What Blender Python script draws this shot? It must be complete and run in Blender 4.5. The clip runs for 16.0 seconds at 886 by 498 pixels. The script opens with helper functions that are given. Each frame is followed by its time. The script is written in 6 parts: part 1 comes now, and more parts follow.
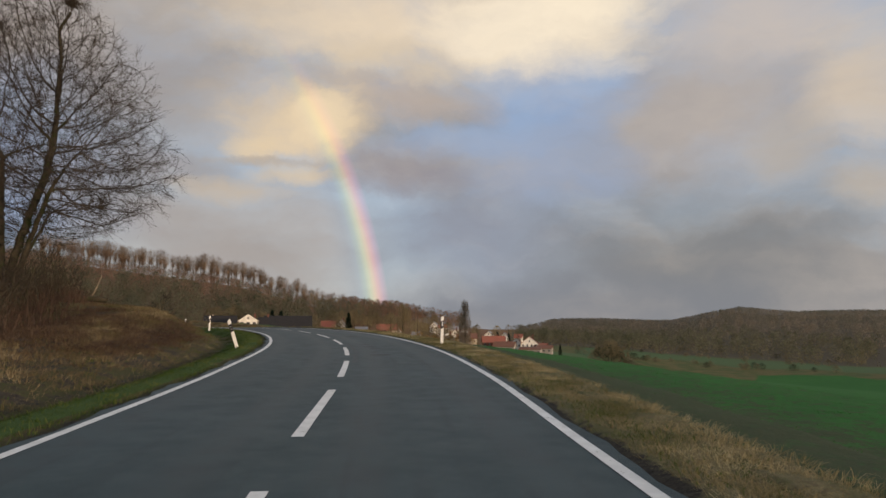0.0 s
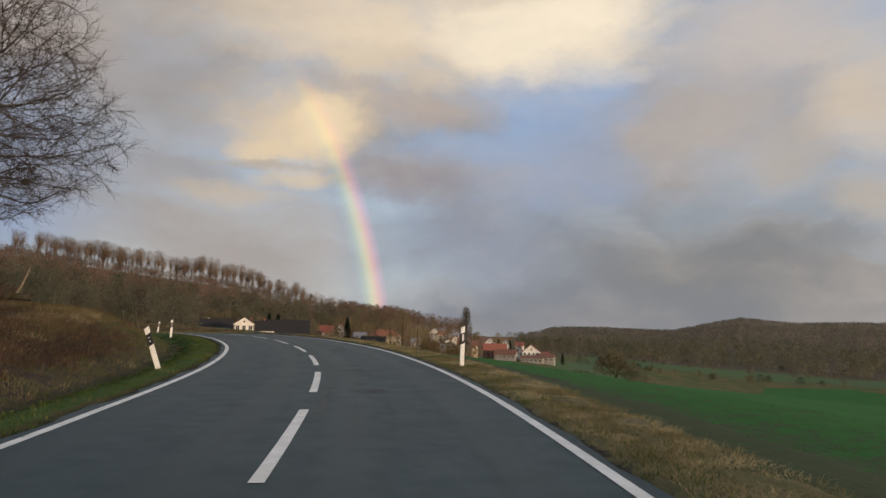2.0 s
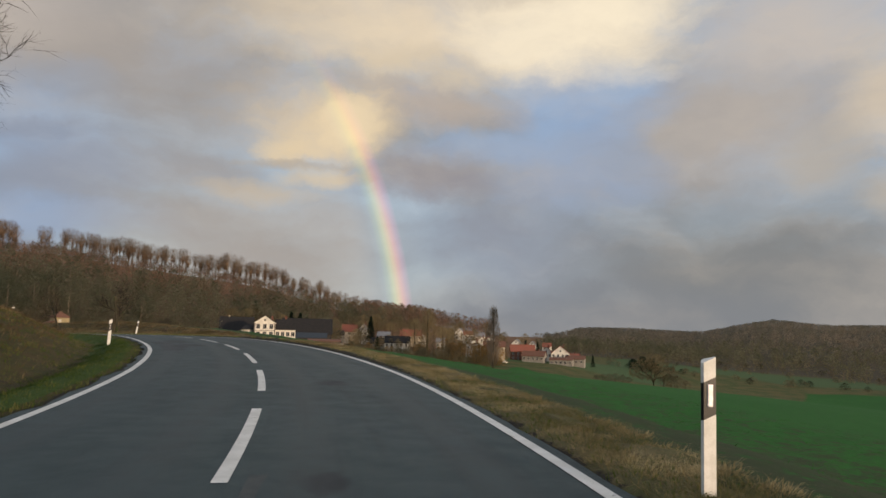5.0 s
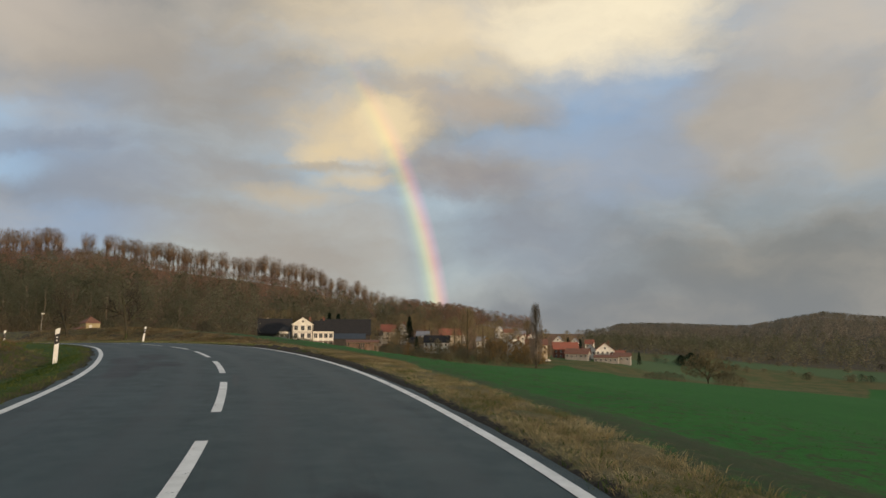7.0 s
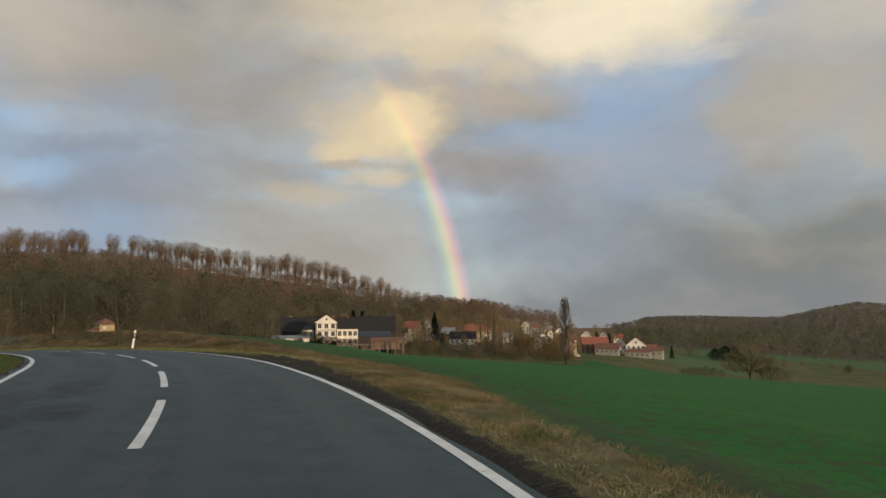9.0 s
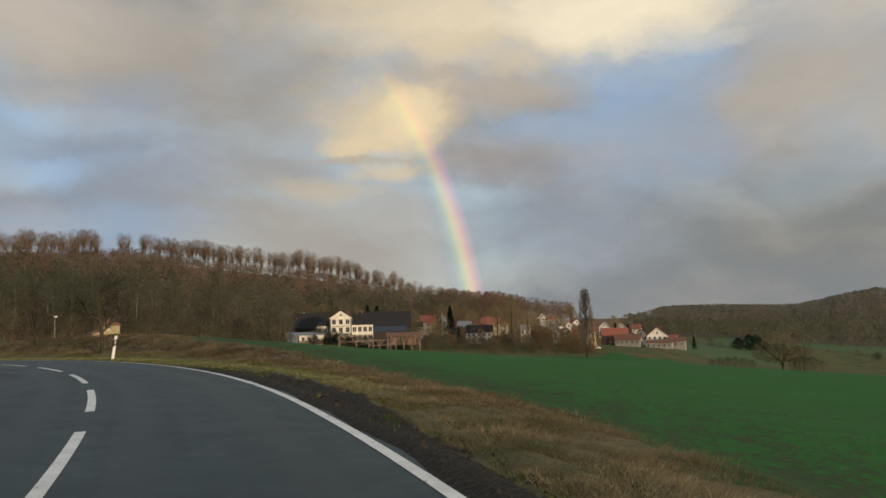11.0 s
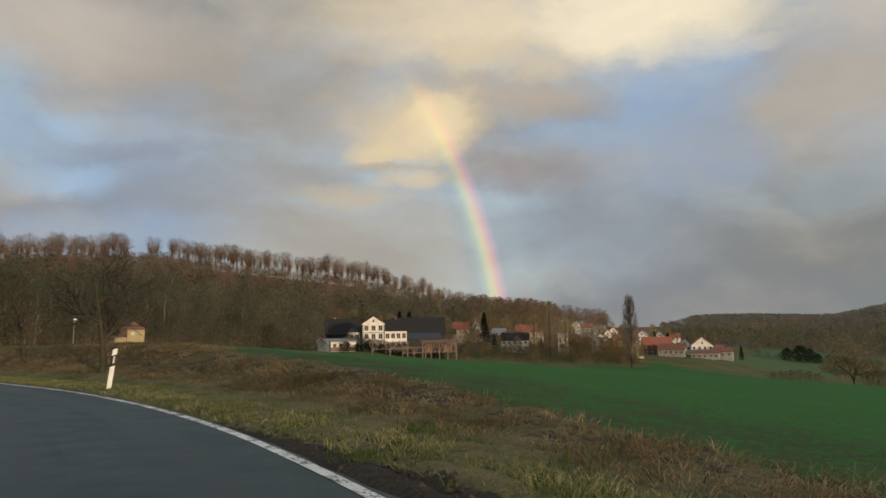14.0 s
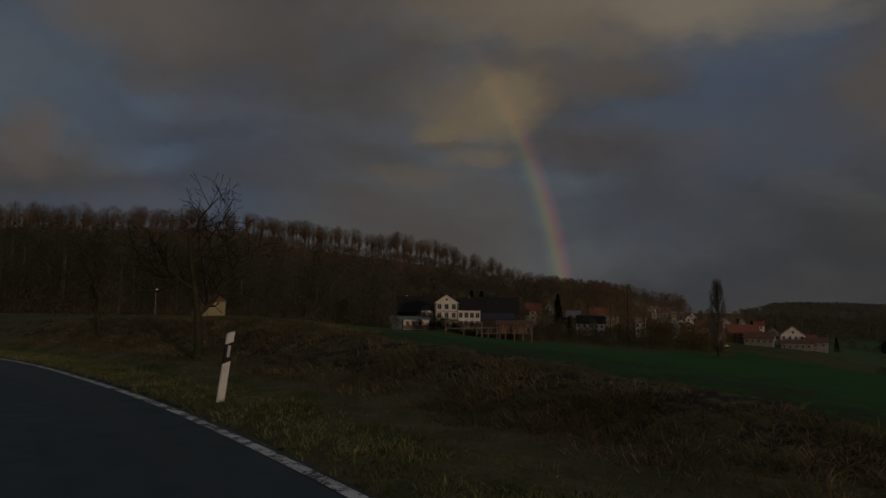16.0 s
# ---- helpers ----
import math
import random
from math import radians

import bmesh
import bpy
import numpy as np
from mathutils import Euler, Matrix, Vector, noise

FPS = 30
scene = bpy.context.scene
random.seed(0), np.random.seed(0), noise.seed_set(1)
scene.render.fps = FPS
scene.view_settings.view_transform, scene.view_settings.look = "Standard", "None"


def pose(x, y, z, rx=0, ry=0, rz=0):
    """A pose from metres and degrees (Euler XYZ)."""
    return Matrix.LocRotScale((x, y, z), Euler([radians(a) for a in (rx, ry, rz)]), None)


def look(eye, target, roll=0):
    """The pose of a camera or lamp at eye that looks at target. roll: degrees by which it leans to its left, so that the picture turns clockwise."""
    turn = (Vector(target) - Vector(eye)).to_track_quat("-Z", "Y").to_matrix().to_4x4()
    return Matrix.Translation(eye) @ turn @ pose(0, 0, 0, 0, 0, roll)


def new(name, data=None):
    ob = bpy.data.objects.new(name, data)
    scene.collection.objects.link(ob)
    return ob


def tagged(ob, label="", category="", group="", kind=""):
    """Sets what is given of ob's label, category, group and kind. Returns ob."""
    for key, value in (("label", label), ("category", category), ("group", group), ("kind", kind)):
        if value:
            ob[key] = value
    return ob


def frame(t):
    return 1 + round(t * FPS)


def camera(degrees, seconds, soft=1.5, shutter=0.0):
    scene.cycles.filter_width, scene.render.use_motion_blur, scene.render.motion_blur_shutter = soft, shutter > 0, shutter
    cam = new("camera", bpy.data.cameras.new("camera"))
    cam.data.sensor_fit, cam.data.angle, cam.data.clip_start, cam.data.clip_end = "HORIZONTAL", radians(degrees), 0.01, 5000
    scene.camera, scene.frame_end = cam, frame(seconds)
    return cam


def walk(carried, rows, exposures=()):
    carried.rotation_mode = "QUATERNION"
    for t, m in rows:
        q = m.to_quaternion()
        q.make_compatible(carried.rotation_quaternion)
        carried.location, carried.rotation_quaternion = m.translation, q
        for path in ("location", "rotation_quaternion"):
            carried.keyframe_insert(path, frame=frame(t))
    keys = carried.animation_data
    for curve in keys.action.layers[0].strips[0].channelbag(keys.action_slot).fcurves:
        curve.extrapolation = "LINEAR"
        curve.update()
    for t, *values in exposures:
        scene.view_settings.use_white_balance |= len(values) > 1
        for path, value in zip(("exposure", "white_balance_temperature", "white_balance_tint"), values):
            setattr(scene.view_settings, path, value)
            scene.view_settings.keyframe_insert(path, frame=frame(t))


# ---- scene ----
from mathutils.kdtree import KDTree

cam = camera(67.26, 16.0)
PATH = [
    (0, pose(0.002, -0.045, 1.250, 97.144, 0.140, -0.004)),
    (0.5, pose(-0.129, 1.842, 1.319, 97.202, -0.091, -0.001)),
    (1, pose(-0.264, 3.740, 1.388, 97.393, -0.302, -0.035)),
    (1.5, pose(-0.403, 5.665, 1.458, 97.590, -0.414, -0.006)),
    (2, pose(-0.549, 7.636, 1.529, 97.677, -0.738, -0.051)),
    (2.5, pose(-0.718, 9.627, 1.602, 97.735, -0.795, -0.091)),
    (3, pose(-0.915, 11.615, 1.679, 97.743, -1.057, -0.078)),
    (3.5, pose(-1.099, 13.599, 1.762, 97.680, -1.265, 0.251)),
    (4.2, pose(-1.428, 16.421, 1.857, 97.620, -1.390, 0.910)),
    (6.3, pose(-2.785, 25.016, 2.140, 97.571, -0.600, 4.098)),
    (7, pose(-3.382, 27.843, 2.245, 97.433, -0.299, 5.228)),
    (7.8, pose(-4.202, 31.063, 2.352, 97.261, -0.074, 6.306)),
    (8.7, pose(-5.259, 34.635, 2.490, 97.164, 0.263, 7.037)),
    (10.8, pose(-8.325, 42.515, 2.813, 96.501, 1.412, 8.198)),
    (11.6, pose(-9.832, 45.516, 2.890, 97.034, 1.715, 8.551)),
    (12, pose(-10.649, 47.017, 2.929, 97.418, 1.937, 8.818)),
    (12.5, pose(-11.759, 48.907, 2.971, 97.486, 2.079, 9.187)),
    (13, pose(-12.983, 50.840, 2.995, 97.494, 1.832, 9.662)),
    (13.5, pose(-14.265, 52.790, 2.999, 97.449, 1.377, 9.925)),
    (14, pose(-15.631, 54.696, 3.011, 97.177, 0.944, 10.354)),
    (14.5, pose(-16.979, 56.554, 3.022, 96.373, 0.266, 11.008)),
    (15.2, pose(-18.939, 58.936, 3.040, 96.338, -0.251, 12.788)),
    (15.5, pose(-19.789, 59.904, 3.049, 95.998, -0.242, 13.871)),
    (16, pose(-21.262, 61.448, 3.071, 95.448, -0.742, 15.827)),
]
# seconds, stops, kelvin, tint: the camera drifts towards green, and the film fades out at its end
EXPOSURE = [(0, 0.0, 6480, 13), (4.0, 0.0, 6480, 13), (6.5, 0.0, 6660, 7), (14.3, 0.0, 6660, 7), (14.7, -0.1, 6640, 7.5), (15.0, -0.31, 6560, 11), (15.5, -1.08, 6540, 13), (16, -2.6, 6540, 13)]
walk(cam, PATH, EXPOSURE)

# ---------------------------------------------------------------- light
SUN_AZ, SUN_EL = 133.0, 5.0  # degrees clockwise from +y, and above the horizon
sun_dir = Vector((math.sin(radians(SUN_AZ)) * math.cos(radians(SUN_EL)), math.cos(radians(SUN_AZ)) * math.cos(radians(SUN_EL)), math.sin(radians(SUN_EL))))
sun = new("sun", bpy.data.lights.new("sun", "SUN"))
sun.data.energy, sun.data.angle, sun.data.color = 3.0, radians(3.0), (1.0, 0.74, 0.5)
sun.matrix_world = look((0, 0, 300), Vector((0, 0, 300)) - sun_dir)


class Nodes:
    """Short hand for building a node tree."""

    def __init__(self, tree):
        self.tree = tree
        tree.nodes.clear()

    def add(self, kind, inputs=(), **props):
        n = self.tree.nodes.new(kind)
        for k, v in props.items():
            setattr(n, k, v)
        for k, v in dict(inputs).items():
            self.feed(n.inputs[k], v)
        return n

    def feed(self, socket, v):
        if isinstance(v, bpy.types.NodeSocket):
            self.tree.links.new(v, socket)
        elif isinstance(v, (tuple, list)) and socket.type == "RGBA" and len(v) == 3:
            socket.default_value = (*v, 1)
        else:
            socket.default_value = v

    def math(self, op, a, b=0.0, c=0.0, clamp=False):
        n = self.tree.nodes.new("ShaderNodeMath")
        n.operation, n.use_clamp = op, clamp
        for s, v in zip(n.inputs, (a, b, c)):
            self.feed(s, v)
        return n.outputs[0]

    def mix(self, f, a, b, blend="MIX"):
        n = self.tree.nodes.new("ShaderNodeMix")
        n.data_type, n.blend_type = "RGBA", blend
        self.feed(n.inputs[0], f)
        self.feed(n.inputs[6], a)
        self.feed(n.inputs[7], b)
        return n.outputs[2]

    def noise(self, vec, scale, detail=3.0, rough=0.55, w=0.0, dist=0.0):
        n = self.add("ShaderNodeTexNoise", {"Scale": scale, "Detail": detail, "Roughness": rough, "Distortion": dist})
        if w:
            vec = self.add("ShaderNodeVectorMath", {0: vec, 1: (w, w * 1.7, w * 0.6)}, operation="ADD").outputs[0]
        self.feed(n.inputs["Vector"], vec)
        return n.outputs["Fac"]

    def ramp(self, f, *stops):
        n = self.tree.nodes.new("ShaderNodeValToRGB")
        self.feed(n.inputs[0], f)
        e = n.color_ramp.elements
        while len(e) < len(stops):
            e.new(0.5)
        for el, (p, c) in zip(e, stops):
            el.position = p
            el.color = (c, c, c, 1) if isinstance(c, (int, float)) else (*c, 1)
        return n.outputs[0]

    def range(self, v, a, b, lo=0.0, hi=1.0):
        n = self.add("ShaderNodeMapRange", {0: v, 1: a, 2: b, 3: lo, 4: hi}, interpolation_type="SMOOTHSTEP")
        return n.outputs[0]


def srgb(r, g, b):
    return tuple((c / 255 / 12.92) if c < 10.3 else ((c / 255 + 0.055) / 1.055) ** 2.4 for c in (r, g, b))


def build_sky():
    """Broken rain clouds at sunset, with a rainbow round the point opposite the sun."""
    world = bpy.data.worlds.new("sky")
    scene.world = world
    world.use_nodes = True
    n = Nodes(world.node_tree)
    d = n.add("ShaderNodeTexCoord").outputs["Generated"]
    warp = n.add("ShaderNodeTexNoise", {"Vector": d, "Scale": 3.6, "Detail": 7.0, "Roughness": 0.62}).outputs["Color"]
    warp = n.add("ShaderNodeVectorMath", {0: warp, 1: (0.5, 0.5, 0.5)}, operation="SUBTRACT").outputs[0]
    warp = n.add("ShaderNodeVectorMath", {0: warp, "Scale": 0.12}, operation="SCALE").outputs[0]
    dw = n.add("ShaderNodeVectorMath", {0: d, 1: warp}, operation="ADD").outputs[0]
    xyz = n.add("ShaderNodeSeparateXYZ", {0: dw})
    az = n.math("MULTIPLY", n.math("ARCTAN2", n.math("MULTIPLY", xyz.outputs[0], -1.0), xyz.outputs[1]), 57.296)
    el = n.math("MULTIPLY", n.math("ARCSINE", xyz.outputs[2]), 57.296)
    # clear sky behind the clouds
    nishita = n.add("ShaderNodeTexSky", sky_type="NISHITA", sun_disc=False, sun_elevation=radians(SUN_EL), sun_rotation=radians(SUN_AZ))
    clear = n.mix(0.08, srgb(146, 170, 200), nishita.outputs[0])
    stretched = n.add("ShaderNodeVectorMath", {0: dw, 1: (1.0, 1.0, 2.2)}, operation="MULTIPLY").outputs[0]
    big = n.noise(stretched, 2.3, 6.0, 0.55, 3.1)
    fine = n.noise(stretched, 6.0, 5.0, 0.5, 7.7)
    streaked = n.add("ShaderNodeVectorMath", {0: dw, 1: (1.0, 1.0, 3.2)}, operation="MULTIPLY").outputs[0]
    wisp = n.math("ADD", n.math("MULTIPLY", fine, 0.7), n.math("MULTIPLY", n.noise(streaked, 11.0, 6.0, 0.6, 4.2), 0.3))
    cloud = n.mix(n.range(fine, 0.3, 0.75), srgb(143, 143, 145), srgb(174, 168, 163))
    col = n.mix(n.range(big, 0.36, 0.56, 0.35, 1.0), clear, cloud)
    def mass(a, e, wa, we, c, amount=0.85, ragged=2.0):
        """A soft-edged body of cloud or a clear gap: bearing to the left, elevation, half widths, colour."""
        nonlocal col
        da = n.math("DIVIDE", n.math("SUBTRACT", az, float(a)), float(wa))
        de = n.math("DIVIDE", n.math("SUBTRACT", el, float(e)), float(we))
        r2 = n.math("ADD", n.math("MULTIPLY", da, da), n.math("MULTIPLY", de, de))
        r2 = n.math("ADD", r2, n.math("MULTIPLY", n.math("SUBTRACT", wisp, 0.5), ragged * 1.9))
        col = n.mix(n.math("MULTIPLY", n.range(r2, 2.7, -0.8), amount), col, srgb(*c))

    # to the left of the bow
    mass(40.1, 23.5, 7.5, 3.0, (203, 190, 180))
    mass(29.7, 20.8, 9.6, 3.4, (169, 160, 153))
    mass(37.0, 14.7, 8.0, 4.1, (147, 167, 195), 0.9)
    mass(39.0, 16.8, 2.4, 1.1, (166, 190, 217), 0.9, 3.0)
    mass(33.9, 14.9, 4.5, 0.8, (140, 147, 163), 0.8, 3.0)
    mass(40.2, 12.4, 3.4, 1.1, (164, 192, 222), 0.85, 3.2)
    mass(48.3, 12.9, 1.9, 2.2, (202, 182, 168), 0.75, 3.0)
    mass(37.4, 10.4, 4.7, 1.2, (140, 149, 166), 0.8, 3.0)
    mass(36.9, 8.0, 9.5, 1.7, (154, 172, 199), 0.9)
    mass(30.9, 12.0, 4.5, 1.8, (150, 154, 166))
    mass(24.1, 16.8, 6.2, 2.9, (156, 150, 146))
    mass(24.0, 13.0, 4.3, 1.6, (159, 155, 155))
    mass(18.0, 6.9, 9.8, 4.8, (170, 161, 154), 0.95, 1.4)
    # to its right
    mass(-4.6, 6.7, 9.2, 6.2, (146, 151, 163), 0.9, 1.4)
    mass(-22.3, 5.4, 12.0, 5.8, (129, 130, 130), 0.92, 1.2)
    mass(-8.2, 1.2, 17.5, 2.6, (131, 134, 139), 0.9, 1.0)
    mass(-22.8, 18.6, 7.5, 6.0, (182, 173, 166), 0.8)
    mass(-27.0, 24.0, 7.0, 2.8, (206, 193, 180), 0.75)
    mass(-33.6, 18.0, 3.2, 4.0, (218, 200, 176), 0.75, 2.6)
    mass(-28.3, 13.8, 2.6, 2.4, (182, 173, 162))
    mass(-33.4, 10.4, 2.4, 1.6, (198, 182, 160), 0.7)
    mass(-10.0, 19.6, 5.6, 3.0, (150, 174, 207))
    mass(-12.6, 21.6, 2.6, 1.8, (162, 186, 215), 0.6)
    mass(-2.3, 15.7, 6.0, 1.3, (155, 174, 200))
    mass(-9.4, 14.0, 6.4, 2.6, (157, 171, 194))
    # the lit cloud along the top
    mass(2.6, 19.2, 5.5, 1.5, (188, 173, 160), 0.85, 3.0)
    mass(12.0, 25.1, 9.5, 3.1, (204, 187, 163))
    mass(0.6, 26.0, 15.4, 4.1, (236, 216, 187), 0.95, 2.4)
    mass(-9.5, 26.2, 8.2, 3.6, (253, 237, 209), 0.97, 2.2)
    mass(3.1, 22.2, 6.0, 1.5, (215, 197, 170), 0.8, 3.4)
    mass(8.4, 20.4, 3.0, 0.6, (176, 168, 163), 0.6, 3.0)
    mass(4.5, 13.5, 5.0, 1.8, (147, 142, 148), 0.9, 3.0)
    # the bright heap above the bow's end
    mass(14.0, 17.6, 6.4, 3.0, (206, 186, 160), 0.6, 3.0)
    mass(13.4, 17.0, 4.9, 2.2, (229, 206, 170), 0.9, 3.4)
    mass(11.2, 17.6, 2.2, 1.4, (240, 217, 180), 0.7, 3.4)
    mass(16.3, 15.3, 2.2, 0.9, (230, 206, 168), 0.85, 3.0)
    mass(15.1, 14.2, 3.9, 0.35, (178, 165, 150), 0.75, 3.0)
    mass(13.1, 13.1, 2.8, 0.8, (220, 198, 164), 0.85, 3.2)
    mass(17.7, 11.4, 3.6, 0.9, (201, 183, 159), 0.8, 3.2)
    # soft mottling of the cloud base
    col = n.mix(n.range(fine, 0.35, 0.8, 0.0, 0.1), col, srgb(228, 206, 178))
    col = n.mix(n.range(n.noise(stretched, 16.0, 5.0, 0.6, 1.3), 0.45, 0.75, 0.0, 0.05), col, srgb(120, 116, 122))
    # rainbow
    dn = n.add("ShaderNodeVectorMath", {0: d}, operation="NORMALIZE").outputs[0]
    anti = Vector((-math.sin(radians(47)) * math.cos(radians(-3.75)), math.cos(radians(47)) * math.cos(radians(-3.75)), math.sin(radians(-3.75))))
    dot = n.add("ShaderNodeVectorMath", {0: dn, 1: tuple(anti)}, operation="DOT_PRODUCT").outputs["Value"]
    ang = n.math("MULTIPLY", n.math("ARCCOSINE", dot), 57.296)
    f = n.range(ang, 40.2, 42.9)
    f.node.interpolation_type = "LINEAR"
    bow = n.ramp(f, (0.0, (0, 0, 0)), (0.16, (0.03, 0.05, 0.045)), (0.32, (0.12, 0.17, 0.06)), (0.46, (0.34, 0.32, 0.04)), (0.58, (0.52, 0.28, 0.02)), (0.7, (0.5, 0.12, 0.05)), (0.84, (0.24, 0.04, 0.08)), (1.0, (0, 0, 0)))
    true_el = n.math("MULTIPLY", n.math("ARCSINE", n.add("ShaderNodeSeparateXYZ", {0: dn}).outputs[2]), 57.296)
    true_x = n.add("ShaderNodeSeparateXYZ", {0: dn}).outputs[0]
    fade = n.math("MULTIPLY", n.range(true_el, 26.0, 7.0), n.range(true_x, -0.45, -0.3))
    bow = n.mix(fade, (0, 0, 0), bow)
    inner = n.math("MULTIPLY", n.range(ang, 41.0, 38.5), n.math("MULTIPLY", n.range(ang, 33.0, 40.5), n.math("MULTIPLY", fade, 0.08)))
    col = n.mix(inner, col, (1.0, 0.8, 0.6))
    col = n.mix(0.64, col, bow, "ADD")
    col = n.mix(1.0, col, (0.985, 1.0, 1.0), "MULTIPLY")
    # the unseen sky overhead is set brighter, to lift the light on the ground
    bg = n.add("ShaderNodeBackground", {"Color": col, "Strength": n.range(true_el, 30.0, 62.0, 1.0, 1.9)})
    n.add("ShaderNodeOutputWorld", {0: bg.outputs[0]})


build_sky()

# ---------------------------------------------------------------- materials
def material(name, rough=0.8, metal=0.0, spec=0.3):
    m = bpy.data.materials.new(name)
    m.use_nodes = True
    n = Nodes(m.node_tree)
    b = n.add("ShaderNodeBsdfPrincipled", {"Roughness": rough, "Metallic": metal, "Specular IOR Level": spec})
    n.add("ShaderNodeOutputMaterial", {0: b.outputs[0]})
    pos = n.add("ShaderNodeNewGeometry").outputs["Position"]
    return m, n, b, pos


def bump(n, b, height, strength=0.4, dist=0.02):
    k = n.add("ShaderNodeBump", {"Height": height, "Strength": strength, "Distance": dist})
    n.feed(b.inputs["Normal"], k.outputs[0])


def mottled(name, c1, c2, scale=3.0, rough=0.8, metal=0.0, grain=0.3, spec=0.3, third=None):
    """Two colours mixed at a coarse and a fine scale, with a little relief."""
    m, n, b, pos = material(name, rough, metal, spec)
    coarse = n.noise(pos, scale, 5.0, 0.6)
    fine = n.noise(pos, scale * 9, 4.0, 0.6, 2.0)
    col = n.mix(n.range(n.math("ADD", n.math("MULTIPLY", coarse, 0.65), n.math("MULTIPLY", fine, 0.35)), 0.38, 0.62), c1, c2)
    if third:
        col = n.mix(n.range(n.noise(pos, scale * 0.31, 4.0, 0.6, 5.0), 0.52, 0.66), col, third)
    n.feed(b.inputs["Base Color"], col)
    n.feed(b.inputs["Roughness"], n.range(fine, 0.2, 0.8, max(rough - 0.12, 0.05), min(rough + 0.12, 1.0)))
    if grain:
        bump(n, b, fine, grain, 0.01)
    return m


def strands(name, stops, scale=0.4, rough=0.9, patches=0.5, per_tree=False, thin=0.5):
    """Blades, twigs and leaves: each piece takes a colour of its own, and whole patches lean one way."""
    m, n, b, pos = material(name, rough, 0.0, 0.15)
    isl = n.add("ShaderNodeNewGeometry").outputs["Random Per Island"]
    f = n.math("ADD", n.math("MULTIPLY", isl, 1 - patches), n.math("MULTIPLY", n.range(n.noise(pos, scale, 3.0, 0.6), 0.34, 0.66), patches))
    if per_tree:
        tone = n.add("ShaderNodeAttribute", attribute_name="tone").outputs["Fac"]
        f = n.math("ADD", n.math("MULTIPLY", f, 0.5), n.math("MULTIPLY", tone, 0.5))
    col = n.ramp(f, *stops)
    n.feed(b.inputs["Base Color"], col)
    back = n.add("ShaderNodeBsdfTranslucent", {"Color": col})
    both = n.add("ShaderNodeMixShader", {0: thin, 1: b.outputs[0], 2: back.outputs[0]})
    n.feed(next(k for k in n.tree.nodes if k.type == "OUTPUT_MATERIAL").inputs[0], both.outputs[0])
    return m


STAINS = ((12.3, 0.91, 0.34, 0.3), (16.6, 0.88, 0.34, 0.22), (15.5, 0.97, 0.2, 0.18), (13.5, 0.84, 0.34, 0.12), (18.1, 0.82, 0.34, 0.18), (25.5, 1.3, 0.5, 0.3), (38.2, -1.95, 1.6, 0.5), (39.4, -1.3, 1.0, 0.5), (41.0, -2.2, 1.7, 0.4), (43.0, -1.5, 1.6, 0.5), (36.4, -2.0, 1.0, 0.35), (60.0, -1.6, 2.4, 0.5), (64.0, -0.8, 2.0, 0.35))


